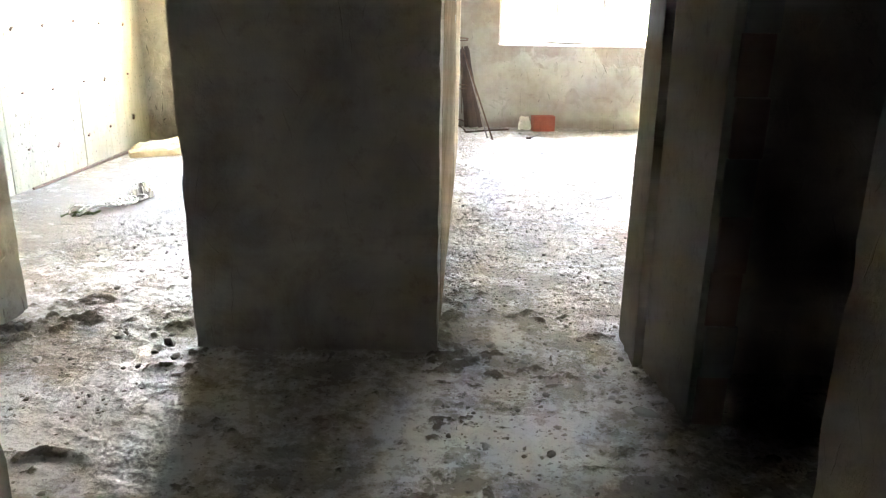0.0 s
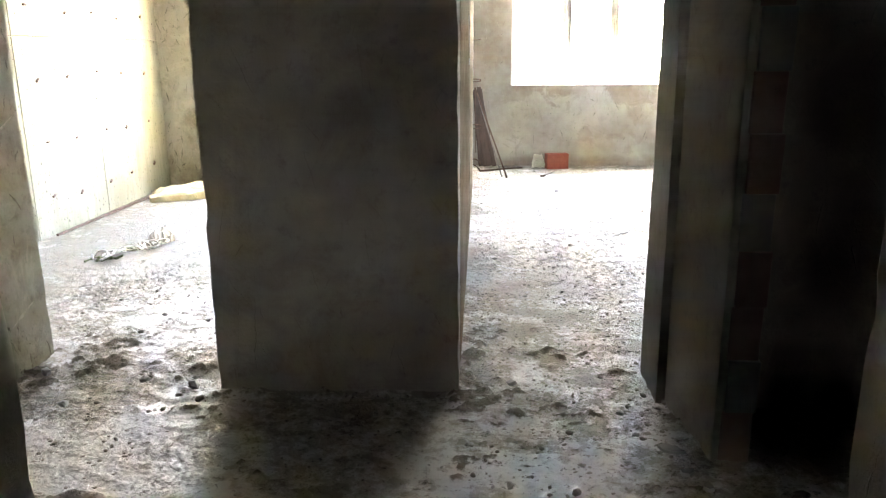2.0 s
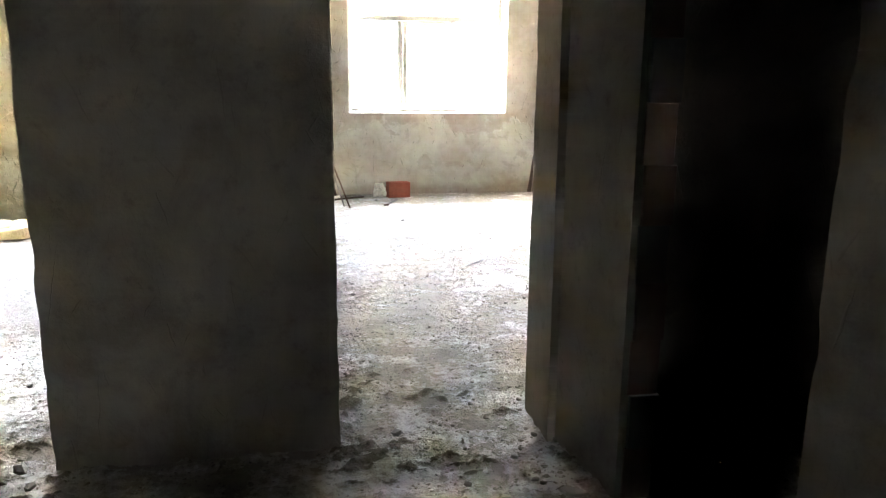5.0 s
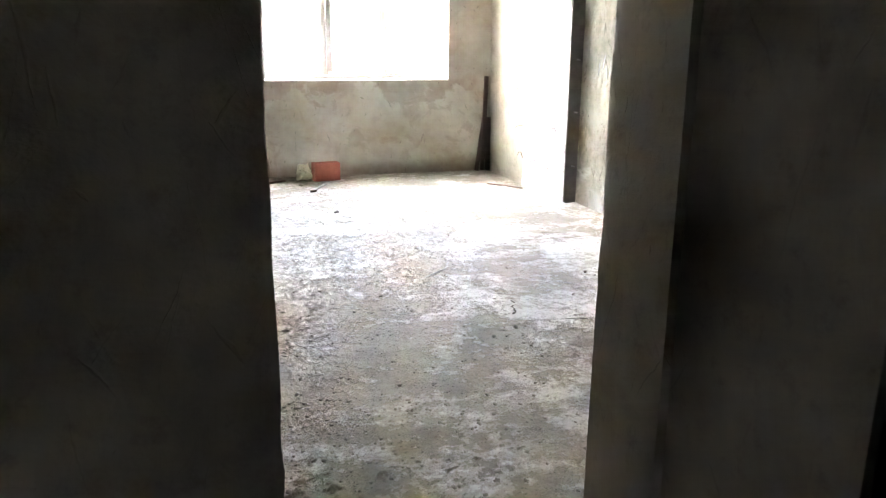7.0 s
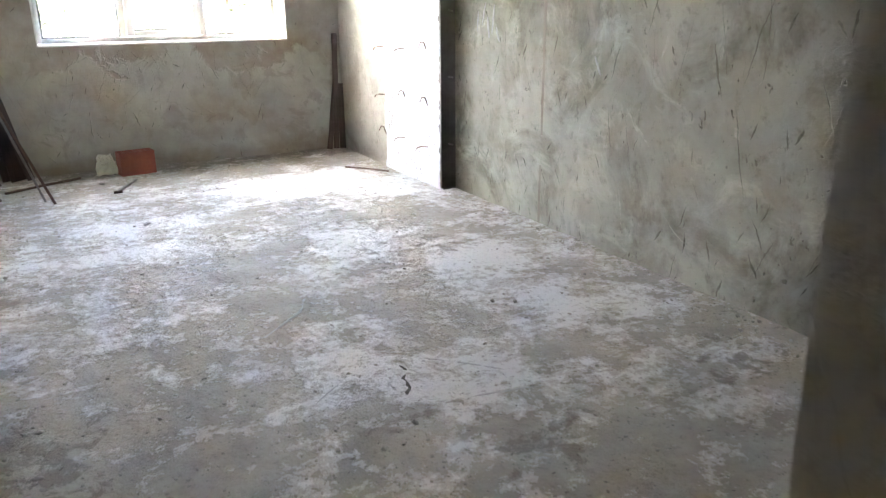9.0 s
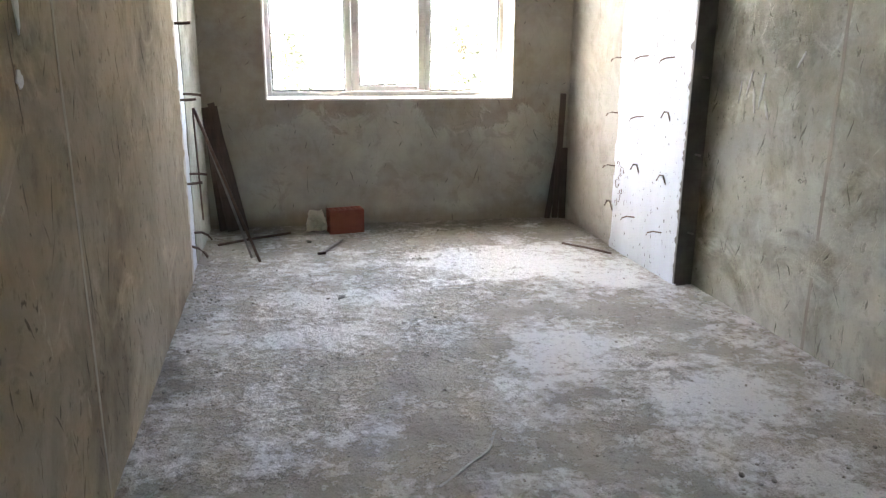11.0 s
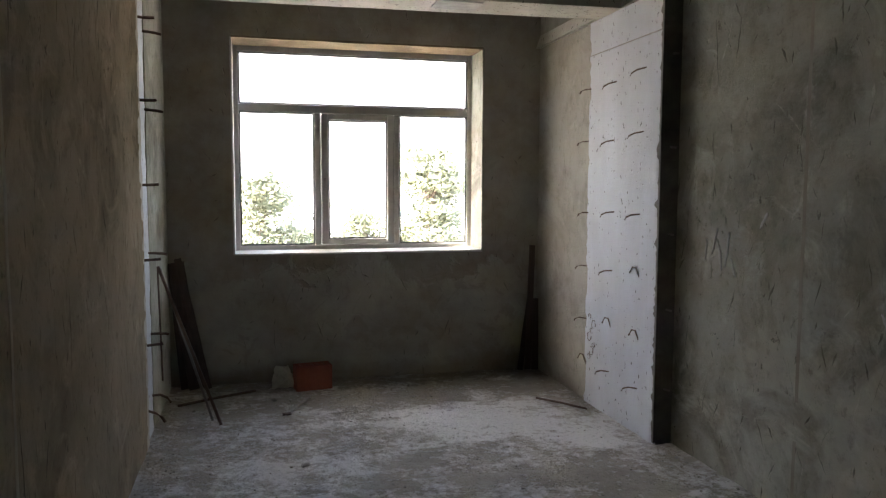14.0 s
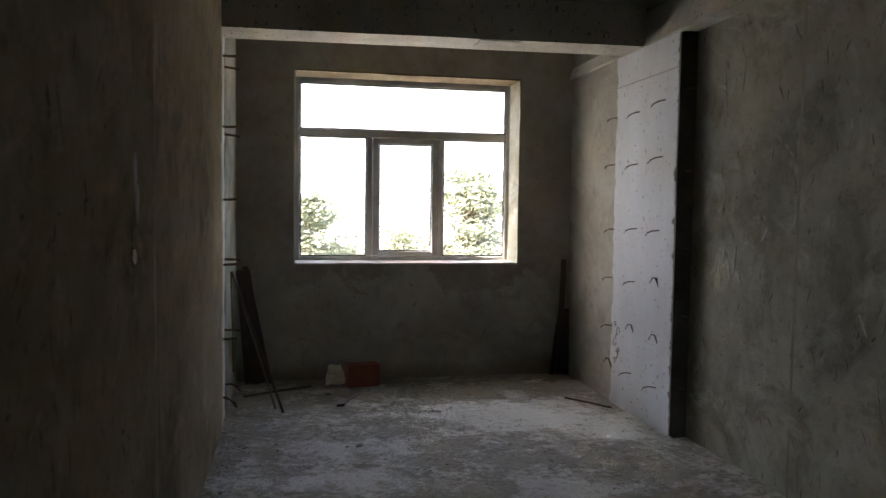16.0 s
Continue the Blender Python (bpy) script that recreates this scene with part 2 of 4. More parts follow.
BEAM = concrete("beam_concrete", (0.50, 0.48, 0.42), (0.34, 0.32, 0.26), 0.4)
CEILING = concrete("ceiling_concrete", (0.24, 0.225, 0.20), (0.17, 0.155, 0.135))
SCREED = floor_material()
SHADE_FRINGE = plain("side_shade_and_fringe", (0.115, 0.102, 0.095), (0.185, 0.168, 0.155), 9, 0.9, bump=0.5)
BLOCK = plain("clay_block_dull", (0.27, 0.19, 0.155), (0.36, 0.265, 0.22), 10, 0.9)
MORTAR = plain("mortar", (0.34, 0.33, 0.30), (0.50, 0.49, 0.46), 16, 0.9, bump=0.7, depth=0.006)
STONE = plain("rubble", (0.17, 0.155, 0.13), (0.40, 0.375, 0.33), 22, 0.9, bump=0.6)
GUIDE_BROWN = plain("brown_guide_mortar", (0.19, 0.155, 0.108), (0.31, 0.26, 0.19), 6, 0.95)
BLOCK_GREY = plain("grey_block_dull", (0.27, 0.255, 0.235), (0.37, 0.35, 0.32), 10, 0.9)
GUIDE = plain("guide_mortar", (0.20, 0.172, 0.13), (0.30, 0.27, 0.22), 6, 0.9)
CRACK = plain("dark_crack_strip", (0.07, 0.06, 0.05), (0.12, 0.105, 0.085), 30, 0.95)
CRUMB = plain("crumb", (0.16, 0.14, 0.112), (0.46, 0.43, 0.38), 40, 0.9)
BRICK = plain("red_clay", (0.235, 0.062, 0.038), (0.32, 0.10, 0.06), 12, 0.85)
RUST = plain("rusty_steel", (0.09, 0.06, 0.05), (0.19, 0.13, 0.10), 30, 0.55, 0.6)
STEEL = plain("worn_steel", (0.20, 0.18, 0.17), (0.34, 0.31, 0.29), 25, 0.45, 0.7)
WOOD = plain("dark_board", (0.055, 0.038, 0.034), (0.105, 0.074, 0.064), 6, 0.8, stretch=(6, 6, 0.6))
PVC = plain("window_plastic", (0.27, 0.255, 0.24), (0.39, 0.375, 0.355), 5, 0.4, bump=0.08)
GASKET = plain("gasket", (0.03, 0.03, 0.03), (0.05, 0.05, 0.05), 8, 0.6)
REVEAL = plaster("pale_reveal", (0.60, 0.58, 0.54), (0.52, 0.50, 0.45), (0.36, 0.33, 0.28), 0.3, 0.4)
SACK = plain("woven_sack", (0.52, 0.43, 0.22), (0.72, 0.63, 0.42), 14, 0.7, bump=0.6, depth=0.01)
WHITE = plain("white_plastic", (0.70, 0.70, 0.66), (0.82, 0.81, 0.78), 9, 0.5, bump=0.4, depth=0.01)
PAPER = plain("cement_paper", (0.55, 0.54, 0.43), (0.68, 0.66, 0.55), 9, 0.8, bump=0.5, depth=0.01)
GREEN = plain("green_net", (0.16, 0.19, 0.10), (0.24, 0.27, 0.15), 20, 0.8)
BARK = plain("bark", (0.10, 0.075, 0.05), (0.20, 0.16, 0.12), 9, 0.95, bump=0.9, depth=0.03)
LEAF = plain("leaf", (0.085, 0.096, 0.045), (0.12, 0.125, 0.07), 3, 0.7)
EARTH = plain("dusty_ground", (0.28, 0.26, 0.21), (0.40, 0.37, 0.32), 0.4, 0.95)
FACADE = plain("pale_facade", (0.66, 0.64, 0.60), (0.76, 0.75, 0.72), 0.3, 0.85)
FACADE_GLASS = plain("far_glass", (0.20, 0.23, 0.25), (0.30, 0.33, 0.35), 0.5, 0.15)
GLASS = Nodes("window_glass", 0.0)
GLASS.bsdf.inputs["Transmission Weight"].default_value = 1.0
GLASS.bsdf.inputs["IOR"].default_value = 1.45
GLASS = GLASS.done((1.0, 1.0, 1.0))


# ---- geometry helpers ----
def lattice(x, y, z, seed):
    h = (x * 374761393 + y * 668265263 + z * 2147483647 + seed * 1274126177) & 0xFFFFFFFF
    h = ((h ^ (h >> 13)) * 1274126177) & 0xFFFFFFFF
    return ((h ^ (h >> 16)) & 0xFFFF) / 65535.0


def value_noise(p, scale, seed=0):
    """Smooth noise from 0 to 1 at the points p (n x 3)."""
    q = np.asarray(p, float) * scale
    i = np.floor(q).astype(np.int64)
    f = q - i
    f = f * f * (3 - 2 * f)
    out = np.zeros(len(q))
    for dx in (0, 1):
        for dy in (0, 1):
            for dz in (0, 1):
                w = (f[:, 0] if dx else 1 - f[:, 0]) * (f[:, 1] if dy else 1 - f[:, 1]) * (f[:, 2] if dz else 1 - f[:, 2])
                out += w * lattice(i[:, 0] + dx, i[:, 1] + dy, i[:, 2] + dz, seed)
    return out


def fbm(p, scale, octaves=4, seed=0):
    total, amp, norm = np.zeros(len(p)), 1.0, 0.0
    for k in range(octaves):
        total += amp * value_noise(p, scale * 2 ** k, seed + k)
        norm += amp
        amp *= 0.5
    return total / norm


def mesh_of(name, verts, faces, material, smooth=0.0):
    me = bpy.data.meshes.new(name)
    me.from_pydata([tuple(v) for v in verts], [], [tuple(f) for f in faces])
    me.materials.append(material)
    if smooth:
        me.polygons.foreach_set("use_smooth", [True] * len(me.polygons))
        me.set_sharp_from_angle(angle=radians(smooth))
    me.update()
    return me


def structure(name, mesh, label, category):
    ob = new(name, mesh)
    return tagged(ob, label, category, kind="structure")


def part(name, bm, material, parent, label="", smooth=0.0):
    me = bpy.data.meshes.new(name)
    bm.to_mesh(me)
    bm.free()
    me.materials.append(material)
    if smooth:
        me.polygons.foreach_set("use_smooth", [True] * len(me.polygons))
        me.set_sharp_from_angle(angle=radians(smooth))
    ob = new(name, me)
    ob.parent = parent
    return tagged(ob, label) if label else ob


def thing(name, x, y, z, label, category, group="", rz=0):
    ob = new(name)
    ob.matrix_basis = pose(x, y, z, 0, 0, rz)
    return tagged(ob, label, category, group)


def box_bm(x0, x1, y0, y1, z0, z1, bevel=0.0):
    bm = bmesh.new()
    bmesh.ops.create_cube(bm, size=1)
    bmesh.ops.scale(bm, vec=(x1 - x0, y1 - y0, z1 - z0), verts=bm.verts)
    bmesh.ops.translate(bm, vec=((x0 + x1) / 2, (y0 + y1) / 2, (z0 + z1) / 2), verts=bm.verts)
    if bevel:
        bmesh.ops.bevel(bm, geom=bm.edges[:], offset=bevel, segments=1, affect="EDGES", profile=0.7)
    return bm


def tube_bm(points, radius, sides=6, bm=None):
    """A rod along a line of points."""
    bm = bm or bmesh.new()
    rings = []
    pts = [Vector(p) for p in points]
    for k, p in enumerate(pts):
        way = (pts[min(k + 1, len(pts) - 1)] - pts[max(k - 1, 0)]).normalized()
        side = way.orthogonal().normalized()
        up = way.cross(side)
        r = radius[k] if isinstance(radius, (list, tuple)) else radius
        rings.append([bm.verts.new(p + r * (math.cos(a) * side + math.sin(a) * up)) for a in [2 * math.pi * j / sides for j in range(sides)]])
    for a, b in zip(rings, rings[1:]):
        for j in range(sides):
            bm.faces.new((a[j], a[(j + 1) % sides], b[(j + 1) % sides], b[j]))
    bm.faces.new(rings[0][::-1])
    bm.faces.new(rings[-1])
    return bm


def wavy(verts, amount=0.003, seed=3):
    """Unevenness of hand-worked render; the same place always moves the same way."""
    p = np.asarray(verts, float)
    d = np.stack([fbm(p, 2.2, 3, seed + 7 * k) - 0.5 for k in range(3)], 1)
    d += 0.35 * np.stack([value_noise(p, 14, seed + 40 + k) - 0.5 for k in range(3)], 1)
    return p + d * amount * 2


def prism(name, outline, z0, z1, material, label, category, step=0.07, chips=0.007, amount=0.0022):
    """A wall by its outline in plan (anticlockwise), with gridded sides and chipped upright edges."""
    pts, corner = [], []
    for a, b in zip(outline, outline[1:] + outline[:1]):
        count = max(1, int(math.hypot(b[0] - a[0], b[1] - a[1]) / step))
        for k in range(count):
            pts.append((a[0] + (b[0] - a[0]) * k / count, a[1] + (b[1] - a[1]) * k / count))
            corner.append(k == 0)
    cx, cy = np.mean(np.array(outline), 0)
    levels = max(1, int((z1 - z0) / step))
    n, verts = len(pts), []
    for j in range(levels + 1):
        verts += [(x, y, z0 + (z1 - z0) * j / levels) for x, y in pts]
    v = wavy(verts, amount)
    cor = np.array(corner * (levels + 1))
    raw = np.array(verts)
    bite = np.maximum(0, fbm(raw, 11, 3, 90) - 0.45) * chips * 4
    nxt, prv = np.array(pts + [pts[0]])[1:], np.array([pts[-1]] + pts)[:-1]
    inward = (nxt + prv) / 2 - np.array(pts)
    norm = np.linalg.norm(inward, axis=1, keepdims=True)
    inward = np.where(norm > 1e-6, inward / np.maximum(norm, 1e-6), 0)
    v[:, :2] += np.tile(inward, (levels + 1, 1)) * (bite * cor)[:, None]
    faces = [(j * n + k, j * n + (k + 1) % n, (j + 1) * n + (k + 1) % n, (j + 1) * n + k) for j in range(levels) for k in range(n)]
    faces += [tuple(range(n - 1, -1, -1)), tuple(levels * n + k for k in range(n))]
    return structure(name, mesh_of(name, v, faces, material, 40), label, category)


def pierced(name, place, thick, u0, u1, v0, v1, holes, material, label, category, axis="y", step=0.07, amount=0.004):
    """An upright wall with openings. Its near face lies at y (or x) = place, its depth runs to place + thick; holes are (ua, ub, va, vb)."""
    def lines(a, b, cuts):
        marks = sorted({a, b, *[c for c in cuts if a < c < b]})
        out = []
        for p, q in zip(marks, marks[1:]):
            count = max(1, round((q - p) / step))
            out += [p + (q - p) * k / count for k in range(count)]
        return out + [b]
    us = lines(u0, u1, [h[k] for h in holes for k in (0, 1)])
    vs = lines(v0, v1, [h[k] for h in holes for k in (2, 3)])
    nu, nv = len(us), len(vs)
    solid = np.ones((nu - 1, nv - 1), bool)
    for i in range(nu - 1):
        for j in range(nv - 1):
            u, v = (us[i] + us[i + 1]) / 2, (vs[j] + vs[j + 1]) / 2
            solid[i, j] = not any(h[0] < u < h[1] and h[2] < v < h[3] for h in holes)
    def vert(i, j, d):
        return (us[i], place + d, vs[j]) if axis == "y" else (place + d, us[i], vs[j])
    verts = [vert(i, j, d) for d in (0, thick) for i in range(nu) for j in range(nv)]
    def at(i, j, s):
        return s * nu * nv + i * nv + j
    faces = []
    for i in range(nu - 1):
        for j in range(nv - 1):
            if not solid[i, j]:
                continue
            faces.append((at(i, j, 0), at(i + 1, j, 0), at(i + 1, j + 1, 0), at(i, j + 1, 0)))
            faces.append((at(i, j + 1, 1), at(i + 1, j + 1, 1), at(i + 1, j, 1), at(i, j, 1)))
            for di, dj, a, b in ((-1, 0, (i, j), (i, j + 1)), (1, 0, (i + 1, j + 1), (i + 1, j)), (0, -1, (i + 1, j), (i, j)), (0, 1, (i, j + 1), (i + 1, j + 1))):
                k, l = i + di, j + dj
                if not (0 <= k < nu - 1 and 0 <= l < nv - 1) or not solid[k, l]:
                    faces.append((at(*a, 0), at(*b, 0), at(*b, 1), at(*a, 1)))
    me = mesh_of(name, wavy(verts, amount), faces, material, 40)
    bm = bmesh.new()
    bm.from_mesh(me)
    bmesh.ops.delete(bm, geom=[v for v in bm.verts if not v.link_faces], context="VERTS")
    bmesh.ops.recalc_face_normals(bm, faces=bm.faces)
    bm.to_mesh(me)
    bm.free()
    return structure(name, me, label, category)


# ---- the shell ----
CEIL, HEAD = 3.1, 2.15
# back wall of the window room, with the window's opening
W = (0.40, 2.47, 1.063, 2.78)
pierced("wall_north", 10.11, 0.5, -0.36, 3.05, -0.05, CEIL + 0.1, [W], PLASTER_SILL, "patchy cement-rendered outer wall, darker at its foot, below a large window", "wall", step=0.06)
# left room's back wall
WL = (-2.84, -1.33, 1.08, 2.65)
pierced("wall_north_left", 8.55, 0.5, -3.75, -0.30, -0.05, CEIL + 0.1, [WL], PLASTER_GREY, "grey rendered outer wall with a bare window opening", "wall", step=0.1)
# partition between the rooms with the broad pier at its end
prism("wall_partition", [(-0.345, 3.30), (-0.091, 3.42), (-0.090, 8.73), (-0.112, 8.735), (-0.112, 10.4), (-0.345, 10.4)],
      -0.05, CEIL + 0.05, PLASTER_BROWN, "brown-grey scratched cement-rendered partition wall", "wall", 0.06, 0.004)
prism("wall_pier", [(-1.18, 3.1), (-0.092, 3.1), (-0.092, 3.425), (-0.345, 3.44), (-1.18, 3.44)], -0.05, CEIL + 0.05, PLASTER, "broad grey-brown rendered pier between two doorways", "wall", 0.05, 0.007)
prism("wall_left_corner", [(-0.2, 9.08), (-0.1045, 9.08), (-0.1045, 10.12), (-0.2, 10.12)], -0.05, CEIL + 0.04, PLASTER_GREY, "pale greenish-grey rendered wall corner beyond the column", "wall", 0.06, 0.002)
prism("wall_left_jamb", [(-3.9, 3.13), (-2.165, 3.13), (-2.165, 3.47), (-3.9, 3.47)], -0.05, CEIL + 0.05, PLASTER_GREY, "grey rendered wall end beside the left doorway", "wall", 0.08, 0.006)
jamb = prism("wall_room_front", [(0.764, 3.02), (0.790, 3.02), (0.794, 3.055), (0.811, 3.055), (0.807, 2.985), (0.862, 2.548), (0.885, 2.548), (0.885, 2.556), (1.0, 2.556), (1.0, 3.0), (3.3, 3.0), (3.3, 3.35), (0.764, 3.35)],
      -0.05, CEIL + 0.05, PLASTER, "cement-rendered door jamb stepping back to a corridor wall", "wall", 0.05, 0.004)
for v in jamb.data.vertices:      # the jamb's arris is out of plumb
    v.co.x -= 0.006 * v.co.z if v.co.x < 0.82 and v.co.y < 3.3 else 0.0
prism("wall_lintel_left", [(-2.17, 3.14), (-1.17, 3.14), (-1.17, 3.43), (-2.17, 3.43)], HEAD, CEIL + 0.05, PLASTER_GREY, "rendered lintel over the left doorway", "lintel", 0.15, 0)
prism("wall_lintel_door", [(-0.10, 3.12), (0.785, 3.12), (0.785, 3.33), (-0.10, 3.33)], HEAD, CEIL + 0.05, PLASTER, "rendered lintel over the room's doorway", "lintel", 0.15, 0)
prism("wall_corridor_right", [(0.862, -2.8), (1.0, -2.8), (1.0, 1.60), (0.862, 1.60)], -0.05, CEIL + 0.05, PLASTER, "dark cement-rendered corridor wall with a chipped end", "wall", 0.05, 0.012)
prism("wall_lintel_side", [(0.87, 1.58), (0.99, 1.58), (0.99, 2.6), (0.87, 2.6)], HEAD, CEIL + 0.05, PLASTER, "rendered lintel over the side doorway", "lintel", 0.15, 0)
prism("wall_corridor_left", [(-1.53, -2.8), (-1.31, -2.8), (-1.31, 1.90), (-1.53, 1.90)], -0.05, CEIL + 0.05, PLASTER, "dark cement-rendered wall end beside the passage", "wall", 0.08, 0.01)
prism("wall_east", [(3.09, -2.8), (3.45, -2.8), (3.45, 10.6), (3.09, 10.6)], -0.05, CEIL + 0.05, PLASTER_GREY, "scratched grey cement-rendered side wall", "wall", 0.06, 0)
prism("wall_return", [(2.985, 9.05), (3.15, 9.05), (3.15, 10.15), (2.985, 10.15)], -0.05, CEIL + 0.04, PLASTER_TAN, "tan cement-rendered wall between the column and the window wall", "wall", 0.06, 0.002)
prism("wall_west", [(-4.0, -2.8), (-3.66, -2.8), (-3.66, 9.05), (-4.0, 9.05)], -0.05, CEIL + 0.05, CONCRETE_DARK, "concrete outer wall behind the formed panels", "wall", 0.3, 0)
prism("wall_south", [(-4.0, -3.0), (3.45, -3.0), (3.45, -2.75), (-4.0, -2.75)], -0.05, CEIL + 0.05, PLASTER, "plain rendered wall closing the corridor", "wall", 0.5, 0)
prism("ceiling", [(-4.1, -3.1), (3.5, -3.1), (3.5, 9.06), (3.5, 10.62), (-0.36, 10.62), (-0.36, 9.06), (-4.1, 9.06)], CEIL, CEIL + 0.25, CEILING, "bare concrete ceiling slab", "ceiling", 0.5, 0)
# beams
prism("beam_cross", [(-0.2, 8.69), (2.96, 8.545), (2.96, 8.905), (-0.2, 9.05)], 2.80, CEIL + 0.02, BEAM, "bare concrete beam crossing the room before the window", "beam", 0.1, 0.004)
side_beam = prism("beam_side", [(2.945, 3.3), (3.2, 3.3), (3.2, 10.2), (2.945, 10.2)], 2.805, CEIL + 0.02, BEAM, "bare concrete edge beam along the side wall", "beam", 0.1, 0.004)
for v in side_beam.data.vertices:      # its inner face leans outwards
    v.co.x += 0.36 * (v.co.z - 2.805) if v.co.x < 3.0 else 0.0

patch = tagged(new("trim_beam_patch"), "pale mortar patch under the cross beam", "mortar patch", kind="structure")
bm = box_bm(1.72, 2.02, 8.62, 8.84, 2.792, 2.806, 0.003)
bmesh.ops.subdivide_edges(bm, edges=bm.edges[:], cuts=3, use_grid_fill=True)
for v in bm.verts:
    v.co += noise.noise_vector(v.co * 14) * Vector((0.02, 0.02, 0.002))
part("patch", bm, MORTAR, patch)

# ---- floor ----
def segment_distance(p, a, b):
    a, b = np.array(a), np.array(b)
    t = np.clip(((p - a) @ (b - a)) / ((b - a) @ (b - a)), 0, 1)
    return np.linalg.norm(p - (a + t[:, None] * (b - a)), axis=1)


def graded(*stretches):
    """Grid lines along one axis: stretches of (start, end, step)."""
    lines = [np.arange(a, b - step / 2, step) for a, b, step in stretches]
    return np.concatenate(lines + [[stretches[-1][1]]])


def spread(p, spots, gain=1.0):
    """Soft oval spots (x, y, half width, half length, weight) summed over the floor."""
    total = np.zeros(len(p))
    for x, y, rx, ry, w in spots:
        total += gain * w * np.exp(-0.7 * (((p[:, 0] - x) / rx) ** 2 + ((p[:, 1] - y) / ry) ** 2))
    return total


# mortar patches; the last ones, near the window, also paint its glow
PALE_ROOM = [(1.36, 5.56, 0.20, 0.17, 0.36), (1.64, 5.28, 0.17, 0.15, 0.33), (2.24, 5.97, 0.32, 0.35, 0.36), (2.66, 5.55, 0.26, 0.2, 0.3), (1.96, 7.2, 0.2, 0.27, 0.25),
             (1.38, 6.68, 0.2, 0.17, 0.28), (2.41, 6.52, 0.2, 0.22, 0.22), (0.65, 6.42, 0.2, 0.14, 0.2), (0.93, 5.37, 0.14, 0.1, 0.22), (2.2, 5.08, 0.25, 0.16, 0.2), (1.79, 4.84, 0.12, 0.1, 0.2),
             (1.62, 8.85, 0.62, 0.26, 0.32), (2.26, 8.78, 0.48, 0.33, 0.36), (2.64, 8.22, 0.3, 0.3, 0.38)]
# wide weak spots at (1.0, 7.4) and (0.3, 2.4) brighten the floor by colour
PALE_FAR = [(1.03, 8.16, 0.25, 0.18, 0.3), (1.63, 7.46, 0.3, 0.17, 0.28), (1.91, 7.13, 0.2, 0.2, 0.15), (0.46, 7.58, 0.3, 0.22, 0.26), (2.49, 6.62, 0.17, 0.14, 0.2), (0.29, 8.7, 0.35, 0.25, 0.24), (0.75, 9.15, 0.9, 0.4, 0.2),
            (0.96, 7.53, 0.22, 0.16, 0.2), (1.0, 7.4, 1.5, 1.1, 0.13)]
PALE_PASSAGE = [(0.3, 2.4, 0.6, 0.7, 0.16), (0.26, 2.38, 0.27, 0.19, 0.5), (-0.13, 2.45, 0.2, 0.18, 0.4), (0.19, 3.29, 0.12, 0.13, 0.3), (0.12, 2.79, 0.1, 0.07, 0.3), (0.74, 2.74, 0.09, 0.2, 0.4), (0.72, 3.5, 0.2, 0.4, 0.16),
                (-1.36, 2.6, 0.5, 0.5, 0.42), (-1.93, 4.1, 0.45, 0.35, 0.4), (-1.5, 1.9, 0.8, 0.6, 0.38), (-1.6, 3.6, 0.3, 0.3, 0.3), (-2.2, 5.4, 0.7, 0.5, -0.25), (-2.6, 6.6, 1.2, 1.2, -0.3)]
# dirt; the big left-room spots (x below -2) also dim an overlit floor
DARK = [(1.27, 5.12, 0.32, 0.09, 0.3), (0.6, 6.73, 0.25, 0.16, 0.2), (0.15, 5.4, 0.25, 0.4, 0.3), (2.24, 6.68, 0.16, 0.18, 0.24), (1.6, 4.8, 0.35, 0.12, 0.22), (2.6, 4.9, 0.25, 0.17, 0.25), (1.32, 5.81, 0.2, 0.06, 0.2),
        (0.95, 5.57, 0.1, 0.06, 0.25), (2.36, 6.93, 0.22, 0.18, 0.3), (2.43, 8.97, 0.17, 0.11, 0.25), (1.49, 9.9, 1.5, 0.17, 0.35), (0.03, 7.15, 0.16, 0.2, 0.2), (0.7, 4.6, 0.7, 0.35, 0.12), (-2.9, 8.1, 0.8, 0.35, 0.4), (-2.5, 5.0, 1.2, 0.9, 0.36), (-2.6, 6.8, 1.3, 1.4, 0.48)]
CLODS = [(-0.02, 3.04, 0.13, 0.11, 0.26), (0.22, 2.92, 0.25, 0.08, 0.25), (0.44, 2.76, 0.12, 0.06, 0.16), (0.64, 2.45, 0.08, 0.2, 0.22), (0.67, 3.33, 0.12, 0.1, 0.22), (-0.03, 3.41, 0.07, 0.2, 0.22),
         (0.05, 4.06, 0.12, 0.12, 0.16), (-1.94, 3.59, 0.13, 0.10, 0.22), (-2.66, 4.67, 0.26, 0.19, 0.2), (-1.43, 3.25, 0.18, 0.1, 0.24), (-2.05, 3.17, 0.2, 0.13, 0.28), (-1.22, 2.87, 0.16, 0.06, 0.28),
         (-1.33, 2.21, 0.2, 0.025, 0.26), (-1.81, 3.32, 0.1, 0.08, 0.2), (0.18, 2.08, 0.2, 0.05, 0.18), (0.42, 3.59, 0.22, 0.08, 0.16), (-1.64, 3.44, 0.16, 0.07, 0.16), (-2.2, 4.9, 0.3, 0.12, 0.14)]


